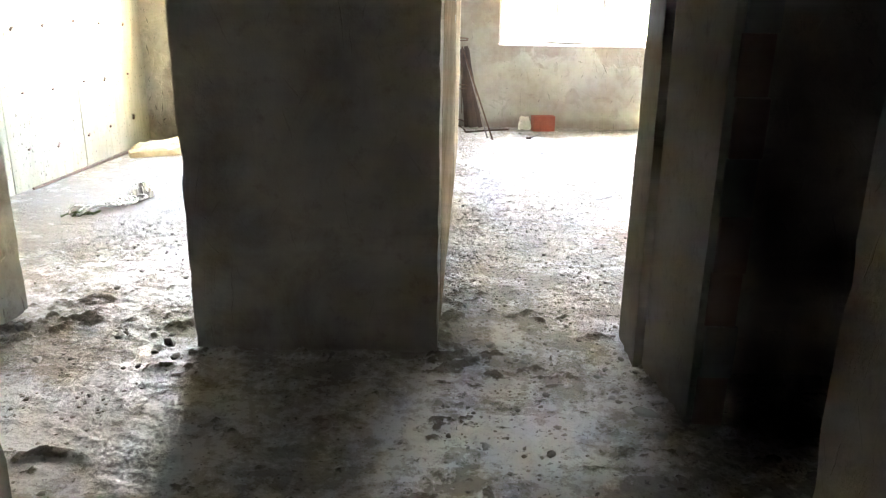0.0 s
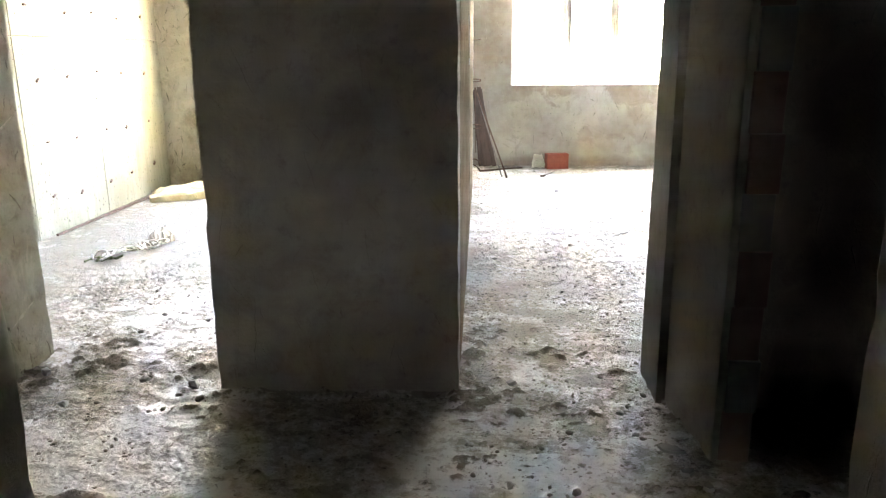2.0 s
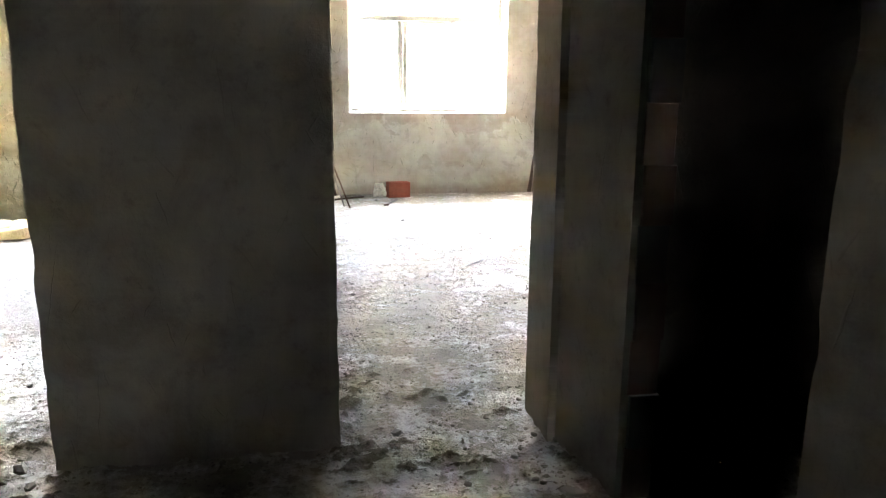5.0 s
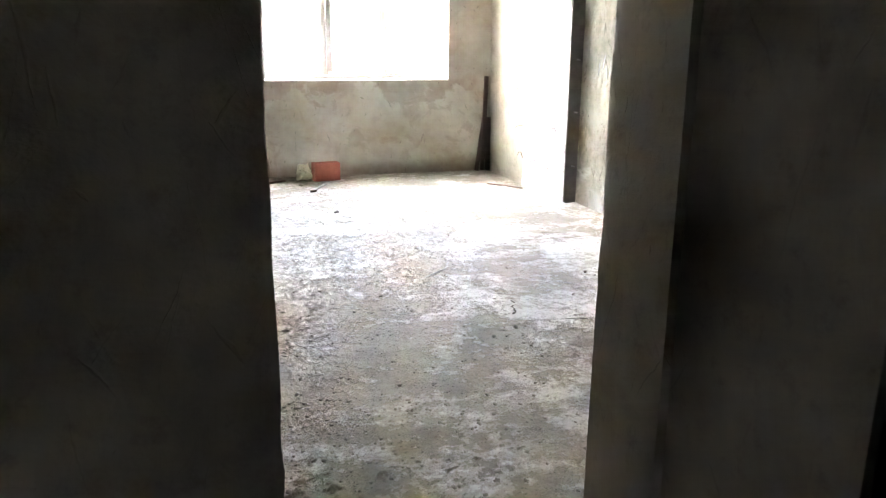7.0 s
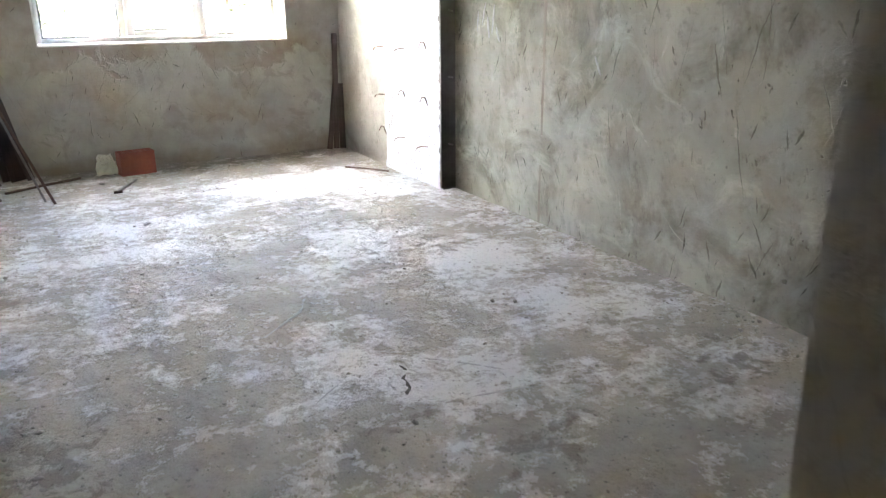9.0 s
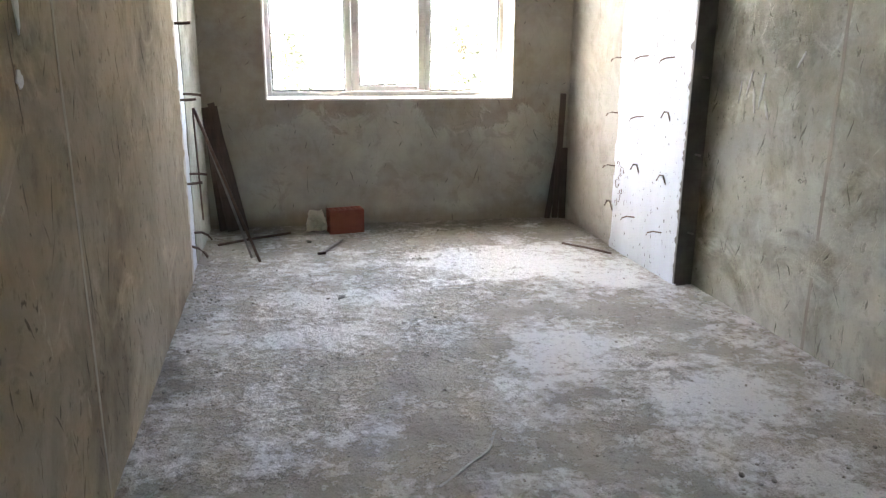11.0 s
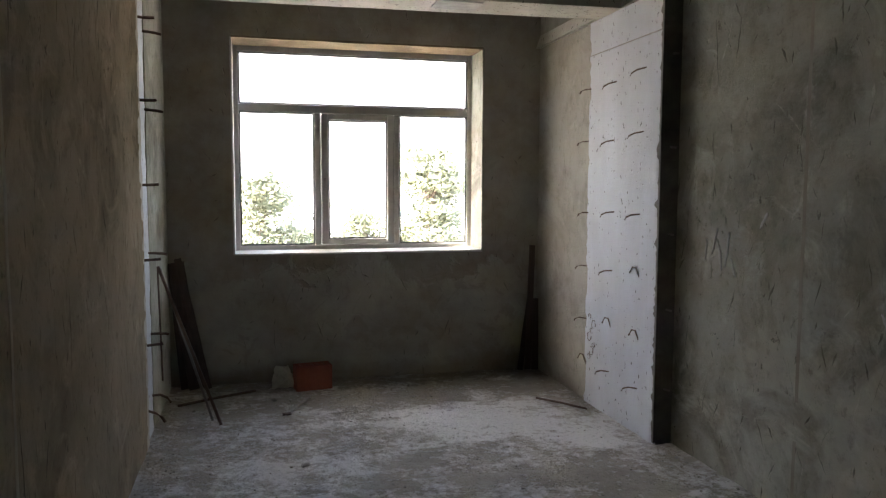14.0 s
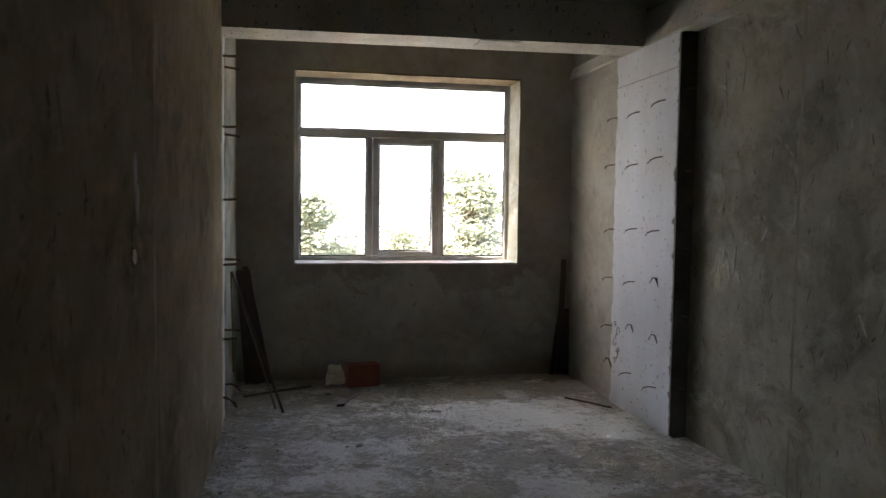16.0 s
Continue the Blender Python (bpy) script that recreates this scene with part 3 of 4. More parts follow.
def build_floor():
    xs = graded((-3.85, -2.8, 0.03), (-2.8, 1.0, 0.0135), (1.0, 3.3, 0.02))
    ys = graded((-2.9, 1.5, 0.06), (1.5, 4.6, 0.0125), (4.6, 10.3, 0.02))
    nx, ny = len(xs), len(ys)
    gx, gy = np.meshgrid(xs, ys, indexing="ij")
    p = np.stack([gx.ravel(), gy.ravel(), np.zeros(nx * ny)], 1)
    rough = np.clip((5.4 - p[:, 1]) / 2.2, 0.3, 1.0)      # the passage is strewn with trodden mortar, the room is smoother
    ragged = 0.6 * fbm(p * (1, 1.4, 1), 17, 4, 11) + 0.4 * fbm(p * (1, 1.5, 1), 6, 3, 19)
    heap = spread(p, CLODS)
    clod = np.clip((ragged + np.minimum(0.85 * heap, 0.2) - 0.645) / 0.13, 0, 1) * np.clip((rough - 0.3) / 0.3, 0, 1)
    h = (fbm(p, 0.8, 2, 5) - 0.5) * 0.007 + (fbm(p, 15, 2, 21) - 0.5) * 0.0045 * rough
    h += clod * (0.005 + 0.045 * fbm(p, 24, 3, 47) ** 2) * rough
    h += 0.045 * np.clip(fbm(p * (1, 1.5, 1), 11, 4, 131) - 0.5, 0, 0.3) * rough + 0.05 * np.clip(fbm(p * (1, 1.3, 1), 26, 3, 151) - 0.62, 0, 0.2) * rough
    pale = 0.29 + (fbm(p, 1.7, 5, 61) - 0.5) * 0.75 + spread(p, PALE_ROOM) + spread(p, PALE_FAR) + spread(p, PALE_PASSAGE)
    dirt_and_dim = 0.02 + (fbm(p, 1.1, 3, 77) - 0.5) * 0.4 + spread(p, DARK)
    # darker and slightly raised along the wall feet, widest at the window wall
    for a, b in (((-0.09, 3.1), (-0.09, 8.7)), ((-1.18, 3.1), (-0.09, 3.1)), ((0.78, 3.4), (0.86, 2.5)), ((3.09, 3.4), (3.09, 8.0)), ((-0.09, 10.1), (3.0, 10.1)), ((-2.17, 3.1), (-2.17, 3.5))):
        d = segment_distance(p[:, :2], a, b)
        dirt_and_dim += (0.2 if b[1] < 10 else 0.35) * np.exp(-(d / (0.08 if b[1] < 10 else 0.22)) ** 2)
        h += 0.010 * np.exp(-(d / 0.05) ** 2) * fbm(p, 7, 3, 33)
    h += 0.003 * np.clip((pale - 0.42) / 0.05, 0, 1)
    p[:, 2] = h
    i = np.arange(nx * ny).reshape(nx, ny)
    quads = np.stack([i[:-1, :-1], i[1:, :-1], i[1:, 1:], i[:-1, 1:]], -1).reshape(-1, 4)
    me = bpy.data.meshes.new("floor")
    me.vertices.add(len(p))
    me.vertices.foreach_set("co", p.ravel())
    me.loops.add(quads.size)
    me.loops.foreach_set("vertex_index", quads.ravel())
    me.polygons.add(len(quads))
    me.polygons.foreach_set("loop_start", np.arange(0, quads.size, 4))
    me.polygons.foreach_set("use_smooth", np.ones(len(quads), bool))
    me.update(calc_edges=True)
    for name, values in (("pale", pale), ("dirt_and_dim", dirt_and_dim), ("clod", clod)):
        me.attributes.new(name, "FLOAT", "POINT").data.foreach_set("value", values.astype(np.float32))
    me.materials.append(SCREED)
    return structure("floor", me, "rough dusty cement screed floor with pale mortar splashes, painted glow and crumbs", "floor")


FLOOR = build_floor()
FLOOR_POINTS = np.empty(len(FLOOR.data.vertices) * 3)
FLOOR.data.vertices.foreach_get("co", FLOOR_POINTS)
FLOOR_POINTS = FLOOR_POINTS.reshape(-1, 3)


def ground_z(x, y, around=0.03):
    """The screed's height near a place."""
    near = (abs(FLOOR_POINTS[:, 0] - x) < around) & (abs(FLOOR_POINTS[:, 1] - y) < around)
    return float(FLOOR_POINTS[near, 2].max()) if near.any() else 0.0


prism("floor_slab", [(-4.0, -3.0), (3.45, -3.0), (3.45, 9.04), (3.45, 10.6), (-0.36, 10.6), (-0.36, 9.04), (-4.0, 9.04)], -0.3, -0.035, CONCRETE_DARK, "concrete storey slab under the screed", "slab", 0.5, 0)

# ---- columns with tie wires ----
def wire(parent, base, out, bend, radius=0.0075):
    """A cut tie wire that sticks out of the concrete and is bent near its tip."""
    b, o = Vector(base), Vector(out)
    bm = tube_bm([b - o * 0.2, b + o * 0.55, b + o * 0.9 + Vector(bend) * 0.4, b + o + Vector(bend)], radius, 5)
    return part("tie_wire", bm, RUST, parent, "rusty bent tie wire")


rng = random.Random(4)
col_r = prism("column_1", [(2.970, 8.03), (3.2, 8.03), (3.2, 9.06), (2.970, 9.06)], -0.05, 2.81, CONCRETE, "pale concrete column with bent tie wires, proud of the wall", "column", 0.03, 0.022, 0.003)
for row, z in enumerate((2.34, 1.945, 1.436, 1.035, 0.64, 0.31)):
    for k, y in enumerate((9.05, 8.64, 8.25)):
        base = (2.972, y + rng.uniform(-0.02, 0.02), z + rng.uniform(-0.012, 0.012) + (0.03 if k == 2 and row in (0, 1) else 0))
        if (row, k) in ((3, 2), (4, 1), (4, 2), (5, 0)):      # bent up and over like a hook
            wire(col_r, base, (-0.03, 0.02, 0.10), (-0.004, 0.045, -0.085), 0.0055)
        else:
            wire(col_r, base, (-0.05, 0.115 if k else 0.085, -0.012 if k else 0.0), (-0.006, -0.01, -0.03), 0.0052)
for z in (2.42, 1.86, 1.33, 0.86, 0.36):
    part("tie_stub", tube_bm([(3.03, 8.05, z), (3.035, 8.0, z), (3.05, 7.985, z - 0.004)], 0.007, 5), STEEL, col_r, "short cut tie stub")
# same concrete as the column; this dark skin paints the side's shade
part("side_face", box_bm(2.985, 3.10, 8.019, 8.026, 0.0, 2.80), SHADE_FRINGE, col_r, "side of the column with its shade painted as a dark skin")
for k in range(7):
    cy, cz, rad = 8.97 - 0.035 * (k % 3), 0.36 + 0.05 * k, 0.02 + 0.012 * (k % 2)
    part("wire_scrap", tube_bm([(2.966 - 0.004 * (j % 2), cy + rad * math.cos(j * 0.8 + k), cz + rad * math.sin(j * 0.8 + k)) for j in range(7)], 0.0025, 4), RUST, col_r, "thin wire scrap curled on the face")
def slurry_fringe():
    """A dark strip that laps unevenly round the column's arris."""
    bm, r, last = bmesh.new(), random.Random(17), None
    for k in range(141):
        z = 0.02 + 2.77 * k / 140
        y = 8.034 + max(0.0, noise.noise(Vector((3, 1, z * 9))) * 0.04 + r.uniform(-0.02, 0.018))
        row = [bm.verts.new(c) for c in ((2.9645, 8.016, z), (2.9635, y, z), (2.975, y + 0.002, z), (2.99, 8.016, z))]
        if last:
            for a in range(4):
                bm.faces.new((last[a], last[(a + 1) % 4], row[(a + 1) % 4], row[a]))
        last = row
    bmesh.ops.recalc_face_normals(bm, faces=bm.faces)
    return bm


part("slurry_fringe", slurry_fringe(), SHADE_FRINGE, col_r, "ragged dark strip lapping over the edge")
part("pour_joint", box_bm(2.962, 2.9675, 8.045, 9.055, 2.562, 2.567), CONCRETE_DARK, col_r, "thin horizontal pour joint")
col_l = prism("column_2", [(-0.33, 8.66), (-0.107, 8.66), (-0.107, 9.075), (-0.33, 9.075)], -0.05, 2.81, CONCRETE, "pale concrete column face left bare between render edges", "column", 0.04, 0.008, 0.003)
for z, pair in ((2.62, 1), (2.13, 1), (1.62, 0), (1.16, 1), (0.63, 1), (0.22, 2)):
    wire(col_l, (-0.107, 8.76, z), (0.085, 0.03, 0.0 if pair < 2 else -0.04), (0.02, 0, 0.004 if pair < 2 else -0.05), 0.009)
    if pair:
        wire(col_l, (-0.107, 9.04, z - 0.03 + (0.05 if z < 1.3 else 0)), (0.085, 0.03, -0.004), (0.025, 0, -0.008 if pair < 2 else -0.06), 0.009)

# broken render edge beside the bare column
def ragged_edge():
    bm = bmesh.new()
    r = random.Random(9)
    last = None
    for k in range(61):
        z = 2.79 * k / 60
        y = 8.735 + r.uniform(-0.018, 0.022)
        row = [bm.verts.new(c) for c in ((-0.0915, 8.62, z), (-0.0885 + r.uniform(-0.002, 0.003), y - 0.012, z), (-0.1065, y, z), (-0.11, 8.62, z))]
        if last:
            for a in range(4):
                bm.faces.new((last[a], last[(a + 1) % 4], row[(a + 1) % 4], row[a]))
        last = row
    return bm


edge = tagged(new("render_edge"), "ragged broken edge of cement render over a column", "plaster", kind="structure")
part("broken_edge", ragged_edge(), PLASTER, edge)

# vertical screed guides left in the render
for name, x0, x1, y, mortar in (("trim_guide", -0.0935, -0.0889, 6.16, GUIDE_BROWN), ("trim_guide", 3.0889, 3.0935, 6.91, GUIDE)):
    bm = box_bm(x0, x1, y - 0.011, y + 0.011, 0.0, 2.8)
    bmesh.ops.subdivide_edges(bm, edges=[e for e in bm.edges if abs(e.verts[0].co.z - e.verts[1].co.z) > 1], cuts=50)
    for v in bm.verts:
        v.co.y += (noise.noise(v.co * 5)) * 0.007
    g = tagged(new(name), "faint vertical guide strip set in the render", "trim", kind="structure")
    part("guide_strip", bm, mortar, g)

# lime smears and scrapes on the side walls
def smears(name, x, out, material, marks, label):
    g = tagged(new(name), label, "render mark", kind="structure")
    r = random.Random(len(marks))
    for y, z, long, wide, lean in marks:
        bm = bmesh.new()
        ring = []
        for k in range(18):
            a = 2 * math.pi * k / 18
            u, v = wide * math.cos(a) * r.uniform(0.6, 1.15), long * math.sin(a) * r.uniform(0.8, 1.1)
            ring.append((y + u * math.cos(lean) - v * math.sin(lean), z + u * math.sin(lean) + v * math.cos(lean)))
        top = [bm.verts.new((x + out * 0.0035, p, q)) for p, q in ring]
        low = [bm.verts.new((x - out * 0.01, y + (p - y) * 1.1, z + (q - z) * 1.05)) for p, q in ring]
        bm.faces.new(top)
        for k in range(18):
            bm.faces.new((low[k], low[(k + 1) % 18], top[(k + 1) % 18], top[k]))
        bmesh.ops.recalc_face_normals(bm, faces=bm.faces)
        part("smear", bm, material, g)


smears("trim_smears_left", -0.090, 1, MORTAR, [(5.82, 1.70, 0.06, 0.022, 0.1), (5.85, 1.59, 0.07, 0.012, -0.1), (5.83, 1.63, 0.10, 0.007, 0.12), (5.80, 1.42, 0.025, 0.025, 0.3)], "pale lime smear on the brown render")
smears("trim_smears_right", 3.090, -1, MORTAR, [(7.50, 1.28, 0.10, 0.010, 0.15), (7.56, 1.22, 0.07, 0.012, -0.2), (7.62, 1.31, 0.08, 0.007, 0.3), (7.44, 1.18, 0.05, 0.012, -0.4), (7.70, 1.26, 0.06, 0.006, 0.1),
       (7.20, 1.45, 0.05, 0.008, 0.6), (6.40, 1.05, 0.06, 0.008, -0.5)], "pale trowel scrapes on the grey render")

# ---- exposed block ends at the side doorway ----
masonry = tagged(new("wall_block_end"), "unrendered clay block courses at the side doorway", "masonry", kind="structure")
brick_bm = box_bm(-0.056, 0.056, -0.08, 0.08, -0.1, 0.1, 0.002)
for v in brick_bm.verts:
    v.co += noise.noise_vector(v.co * 30) * 0.004
block_mesh = bpy.data.meshes.new("block")
brick_bm.to_mesh(block_mesh)
brick_bm.free()
block_mesh.materials.append(BLOCK)
grey_mesh = block_mesh.copy()
grey_mesh.materials[0] = BLOCK_GREY
for k in range(10):
    b = new("block", grey_mesh if k % 3 == 1 else block_mesh)
    b.parent = masonry
    b.matrix_basis = pose(0.945 + (0.006 if k % 2 else -0.001), 2.629 - (0.008 if k % 2 else 0.0) + rng.uniform(-0.0015, 0.0015), 0.105 + 0.2025 * k)

# ---- left room: formed concrete wall with wires ----
formed = tagged(new("wall_formed_concrete"), "pale formed concrete wall with rows of cut tie wires and panel joints", "wall", kind="structure")
ys, zs = (3.3, 4.55, 5.85, 7.05, 8.58), (-0.02, 1.63, 3.1)
for a, b in zip(ys, ys[1:]):
    for c, d in zip(zs, zs[1:]):
        bm = box_bm(-3.70, -3.62 + rng.uniform(-0.002, 0.002), a + 0.004, b - 0.004, c + 0.004, d - 0.004, 0.003)
        part("concrete_panel", bm, FORMED, formed)
for z in (0.31, 0.80, 1.31, 1.85, 2.35):
    for k in range(8):
        y = 4.65 + 0.5 * k + rng.uniform(-0.05, 0.05)
        wire(formed, (-3.622, y, z + rng.uniform(-0.03, 0.03)), (0.05, -0.09, 0.004), (0.0, -0.03, -0.02 * rng.random()), 0.010)


# ---- window of the room ----
def window():
    yf = 10.44
    win = tagged(new("window_1"), "white plastic three-part window with a transom light, film still on", "window", kind="structure")
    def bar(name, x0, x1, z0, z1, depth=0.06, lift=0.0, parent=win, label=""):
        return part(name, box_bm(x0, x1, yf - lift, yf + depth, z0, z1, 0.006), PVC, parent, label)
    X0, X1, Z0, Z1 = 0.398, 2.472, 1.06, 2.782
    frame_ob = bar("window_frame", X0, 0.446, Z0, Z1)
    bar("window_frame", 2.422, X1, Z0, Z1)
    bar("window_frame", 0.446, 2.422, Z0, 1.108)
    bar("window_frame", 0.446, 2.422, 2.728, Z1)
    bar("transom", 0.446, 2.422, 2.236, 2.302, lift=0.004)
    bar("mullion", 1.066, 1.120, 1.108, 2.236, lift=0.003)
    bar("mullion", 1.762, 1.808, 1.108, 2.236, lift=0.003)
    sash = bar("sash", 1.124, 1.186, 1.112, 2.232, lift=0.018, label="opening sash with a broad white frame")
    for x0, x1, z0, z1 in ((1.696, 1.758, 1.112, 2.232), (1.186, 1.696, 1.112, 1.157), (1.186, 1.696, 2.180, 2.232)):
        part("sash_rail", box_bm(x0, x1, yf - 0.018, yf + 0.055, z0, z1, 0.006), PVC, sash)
    part("handle_plate", box_bm(1.143, 1.163, yf - 0.026, yf - 0.016, 1.60, 1.68, 0.003), STEEL, sash, "small metal handle base")
    for z in (1.25, 2.08):
        part("hinge", tube_bm([(1.761, yf - 0.022, z - 0.05), (1.761, yf - 0.022, z + 0.05)], 0.008, 8), PVC, sash)
    for x0, x1, z0, z1 in ((0.446, 1.066, 1.108, 2.236), (1.808, 2.422, 1.108, 2.236), (0.446, 2.422, 2.302, 2.728), (1.186, 1.696, 1.157, 2.180)):
        pane = part("pane", box_bm(x0 + 0.006, x1 - 0.006, yf + 0.026, yf + 0.030, z0 + 0.006, z1 - 0.006), GLASS, win)
        pane.visible_shadow = False
        bm = bmesh.new()
        for a in ((x0, x0 + 0.013, z0, z1), (x1 - 0.013, x1, z0, z1), (x0 + 0.013, x1 - 0.013, z0, z0 + 0.013), (x0 + 0.013, x1 - 0.013, z1 - 0.013, z1)):
            piece = box_bm(a[0], a[1], yf + 0.014, yf + 0.024, a[2], a[3])
            tmp = bpy.data.meshes.new("tmp")
            piece.to_mesh(tmp)
            piece.free()
            bm.from_mesh(tmp)
            bpy.data.meshes.remove(tmp)
        part("gasket", bm, GASKET, win, "dark rubber glazing seal")
    # reveal around the opening, slightly proud and uneven; whitened on sill and left
    def skin(name, pts, normal, material=REVEAL):
        bm = bmesh.new()
        n = 40
        rows = []
        for k in range(n + 1):
            a = Vector(pts[0]).lerp(Vector(pts[1]), k / n)
            b = Vector(pts[3]).lerp(Vector(pts[2]), k / n)
            wob = noise.noise(a * 6) * 0.004
            rows.append([bm.verts.new(v) for v in (a + Vector(normal) * (0.006 + wob) + Vector((0, -0.008 + wob, 0)), b + Vector(normal) * 0.006, b - Vector(normal) * 0.02, a - Vector(normal) * (0.009 + wob) + Vector((0, -0.006 + wob, 0)))])
        for r, q in zip(rows, rows[1:]):
            for j in range(4):
                bm.faces.new((r[j], r[(j + 1) % 4], q[(j + 1) % 4], q[j]))
        bm.faces.new(rows[0])
        bm.faces.new(rows[-1][::-1])
        bmesh.ops.recalc_face_normals(bm, faces=bm.faces)
        part(name, bm, material, win, "plaster reveal of the opening")
    y0, y1 = 10.11, 10.445
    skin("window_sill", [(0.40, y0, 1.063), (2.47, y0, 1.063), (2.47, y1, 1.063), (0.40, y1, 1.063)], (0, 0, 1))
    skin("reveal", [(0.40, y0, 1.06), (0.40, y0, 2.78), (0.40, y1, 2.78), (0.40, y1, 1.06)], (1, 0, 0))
    # right side and soffit take darker renders, their weaker light put into colour
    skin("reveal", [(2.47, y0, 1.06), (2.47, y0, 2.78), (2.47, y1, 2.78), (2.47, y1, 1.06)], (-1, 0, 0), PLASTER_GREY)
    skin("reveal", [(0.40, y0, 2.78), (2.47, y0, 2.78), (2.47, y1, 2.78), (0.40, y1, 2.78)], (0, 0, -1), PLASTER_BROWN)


window()

# ---- outdoors ----
GROUND = -7.0
bm = bmesh.new()
bmesh.ops.create_grid(bm, x_segments=8, y_segments=8, size=2500)
me = bpy.data.meshes.new("ground")
bm.to_mesh(me)
bm.free()
me.materials.append(EARTH)
g = structure("ground", me, "pale dusty ground below the building", "ground")
g.location.z = GROUND


def tree(x, y, top, spread, seed, leaves):
    """A tapered trunk with limbs and tufted layers of small leaves."""
    r = random.Random(seed)
    t = thing("tree", x, y, GROUND, "leafy tree with sunlit tufted crown outside the window", "tree", "trees outside")
    h = top - GROUND
    part("trunk", tube_bm([(0, 0, -0.2), (0.05, 0.03, h * 0.3), (-0.05, 0.05, h * 0.6), (0, 0, h * 0.95)], [0.22, 0.17, 0.11, 0.03], 8), BARK, t)
    tufts = []
    for k in range(110):
        a, f = r.uniform(0, 2 * math.pi), r.uniform(0.0, 1.0)
        reach = spread * math.sqrt(max(0.03, 1 - f)) * r.uniform(0.25, 1.0)
        tip = Vector((math.cos(a) * reach, math.sin(a) * reach, h - spread * 2.2 * (1 - f) - 0.15))
        tufts.append((tip, r.uniform(0.18, 0.36)))
        if k % 5 == 0:
            part("limb", tube_bm([(0, 0, tip.z * 0.9), tuple(tip * 0.55 + Vector((0, 0, tip.z * 0.42))), tuple(tip)], [0.05, 0.035, 0.012], 5), BARK, t)
    verts, faces = [], []
    for k in range(leaves):
        p, s = tufts[r.randrange(len(tufts))]
        c = p + Vector((r.gauss(0, s), r.gauss(0, s), r.gauss(0, s * 0.4)))
        u = Vector((r.gauss(0, 1), r.gauss(0, 1), r.gauss(0, 0.5))).normalized()
        w = u.orthogonal().normalized()
        size = r.uniform(0.05, 0.095)
        n = len(verts)
        verts += [c - u * size, c + w * size * 0.45, c + u * size, c - w * size * 0.45]
        faces.append((n, n + 1, n + 2, n + 3))
    crown = new("crown", mesh_of("crown", verts, faces, LEAF))
    crown.parent = t
    tagged(crown, "olive-green leaves in tufts")


tree(5.15, 24.0, 2.8, 2.6, 1, 18000)
tree(3.6, 25.5, 1.0, 2.2, 2, 11000)
tree(0.75, 23.5, 2.0, 1.6, 3, 9000)
tree(2.0, 27.0, 0.35, 1.5, 5, 4500)
tree(10.5, 27.0, 2.6, 2.6, 6, 9000)


def far_building():
    b = thing("apartment_building", 15.0, 82.0, GROUND, "pale many-storeyed apartment building, far off and bleached by sun", "building")
    part("wall", box_bm(-34, 34, 0, 12, 0, 36, 0.05), FACADE, b)
    part("roof", box_bm(-34.3, 34.3, -0.3, 12.3, 36, 36.6, 0.05), FACADE, b)
    for k in range(3):
        for j in range(10):
            w = part("window", box_bm(-5.2 + k * 4.8, -4.2 + k * 4.8, -0.06, 0.02, 2.0 + j * 3.3, 3.3 + j * 3.3), FACADE, b)
            part("pane", box_bm(-5.1 + k * 4.8, -4.3 + k * 4.8, -0.09, -0.064, 2.1 + j * 3.3, 3.2 + j * 3.3), FACADE_GLASS, w)


far_building()


# ---- things in the window room ----
def hollow_brick(x, y, rz):
    """A red clay block lying on edge with slots open at the top."""
    b = thing("hollow_brick", x, y, ground_z(x, y, 0.12), "red hollow clay brick with open slots standing on the floor", "brick", rz=rz)
    L, D, H, w = 0.285, 0.135, 0.195, 0.014
    for x0, x1, y0, y1 in ((-L / 2, L / 2, -D / 2, -D / 2 + w), (-L / 2, L / 2, D / 2 - w, D / 2)):
        part("face", box_bm(x0, x1, y0, y1, 0, H, 0.002), BRICK, b)
    ribs = 7
    for k in range(ribs):
        xk = -L / 2 + (L - w) * k / (ribs - 1)
        part("web", box_bm(xk + (0 if k else 0.0005), xk + w - 0.0005, -D / 2 + w, D / 2 - w, 0, H - 0.001, 0.0015), BRICK, b)
    part("web", box_bm(-L / 2 + w, L / 2 - w, -0.005, 0.005, 0, H - 0.003), BRICK, b)


hollow_brick(0.99, 9.84, 9)


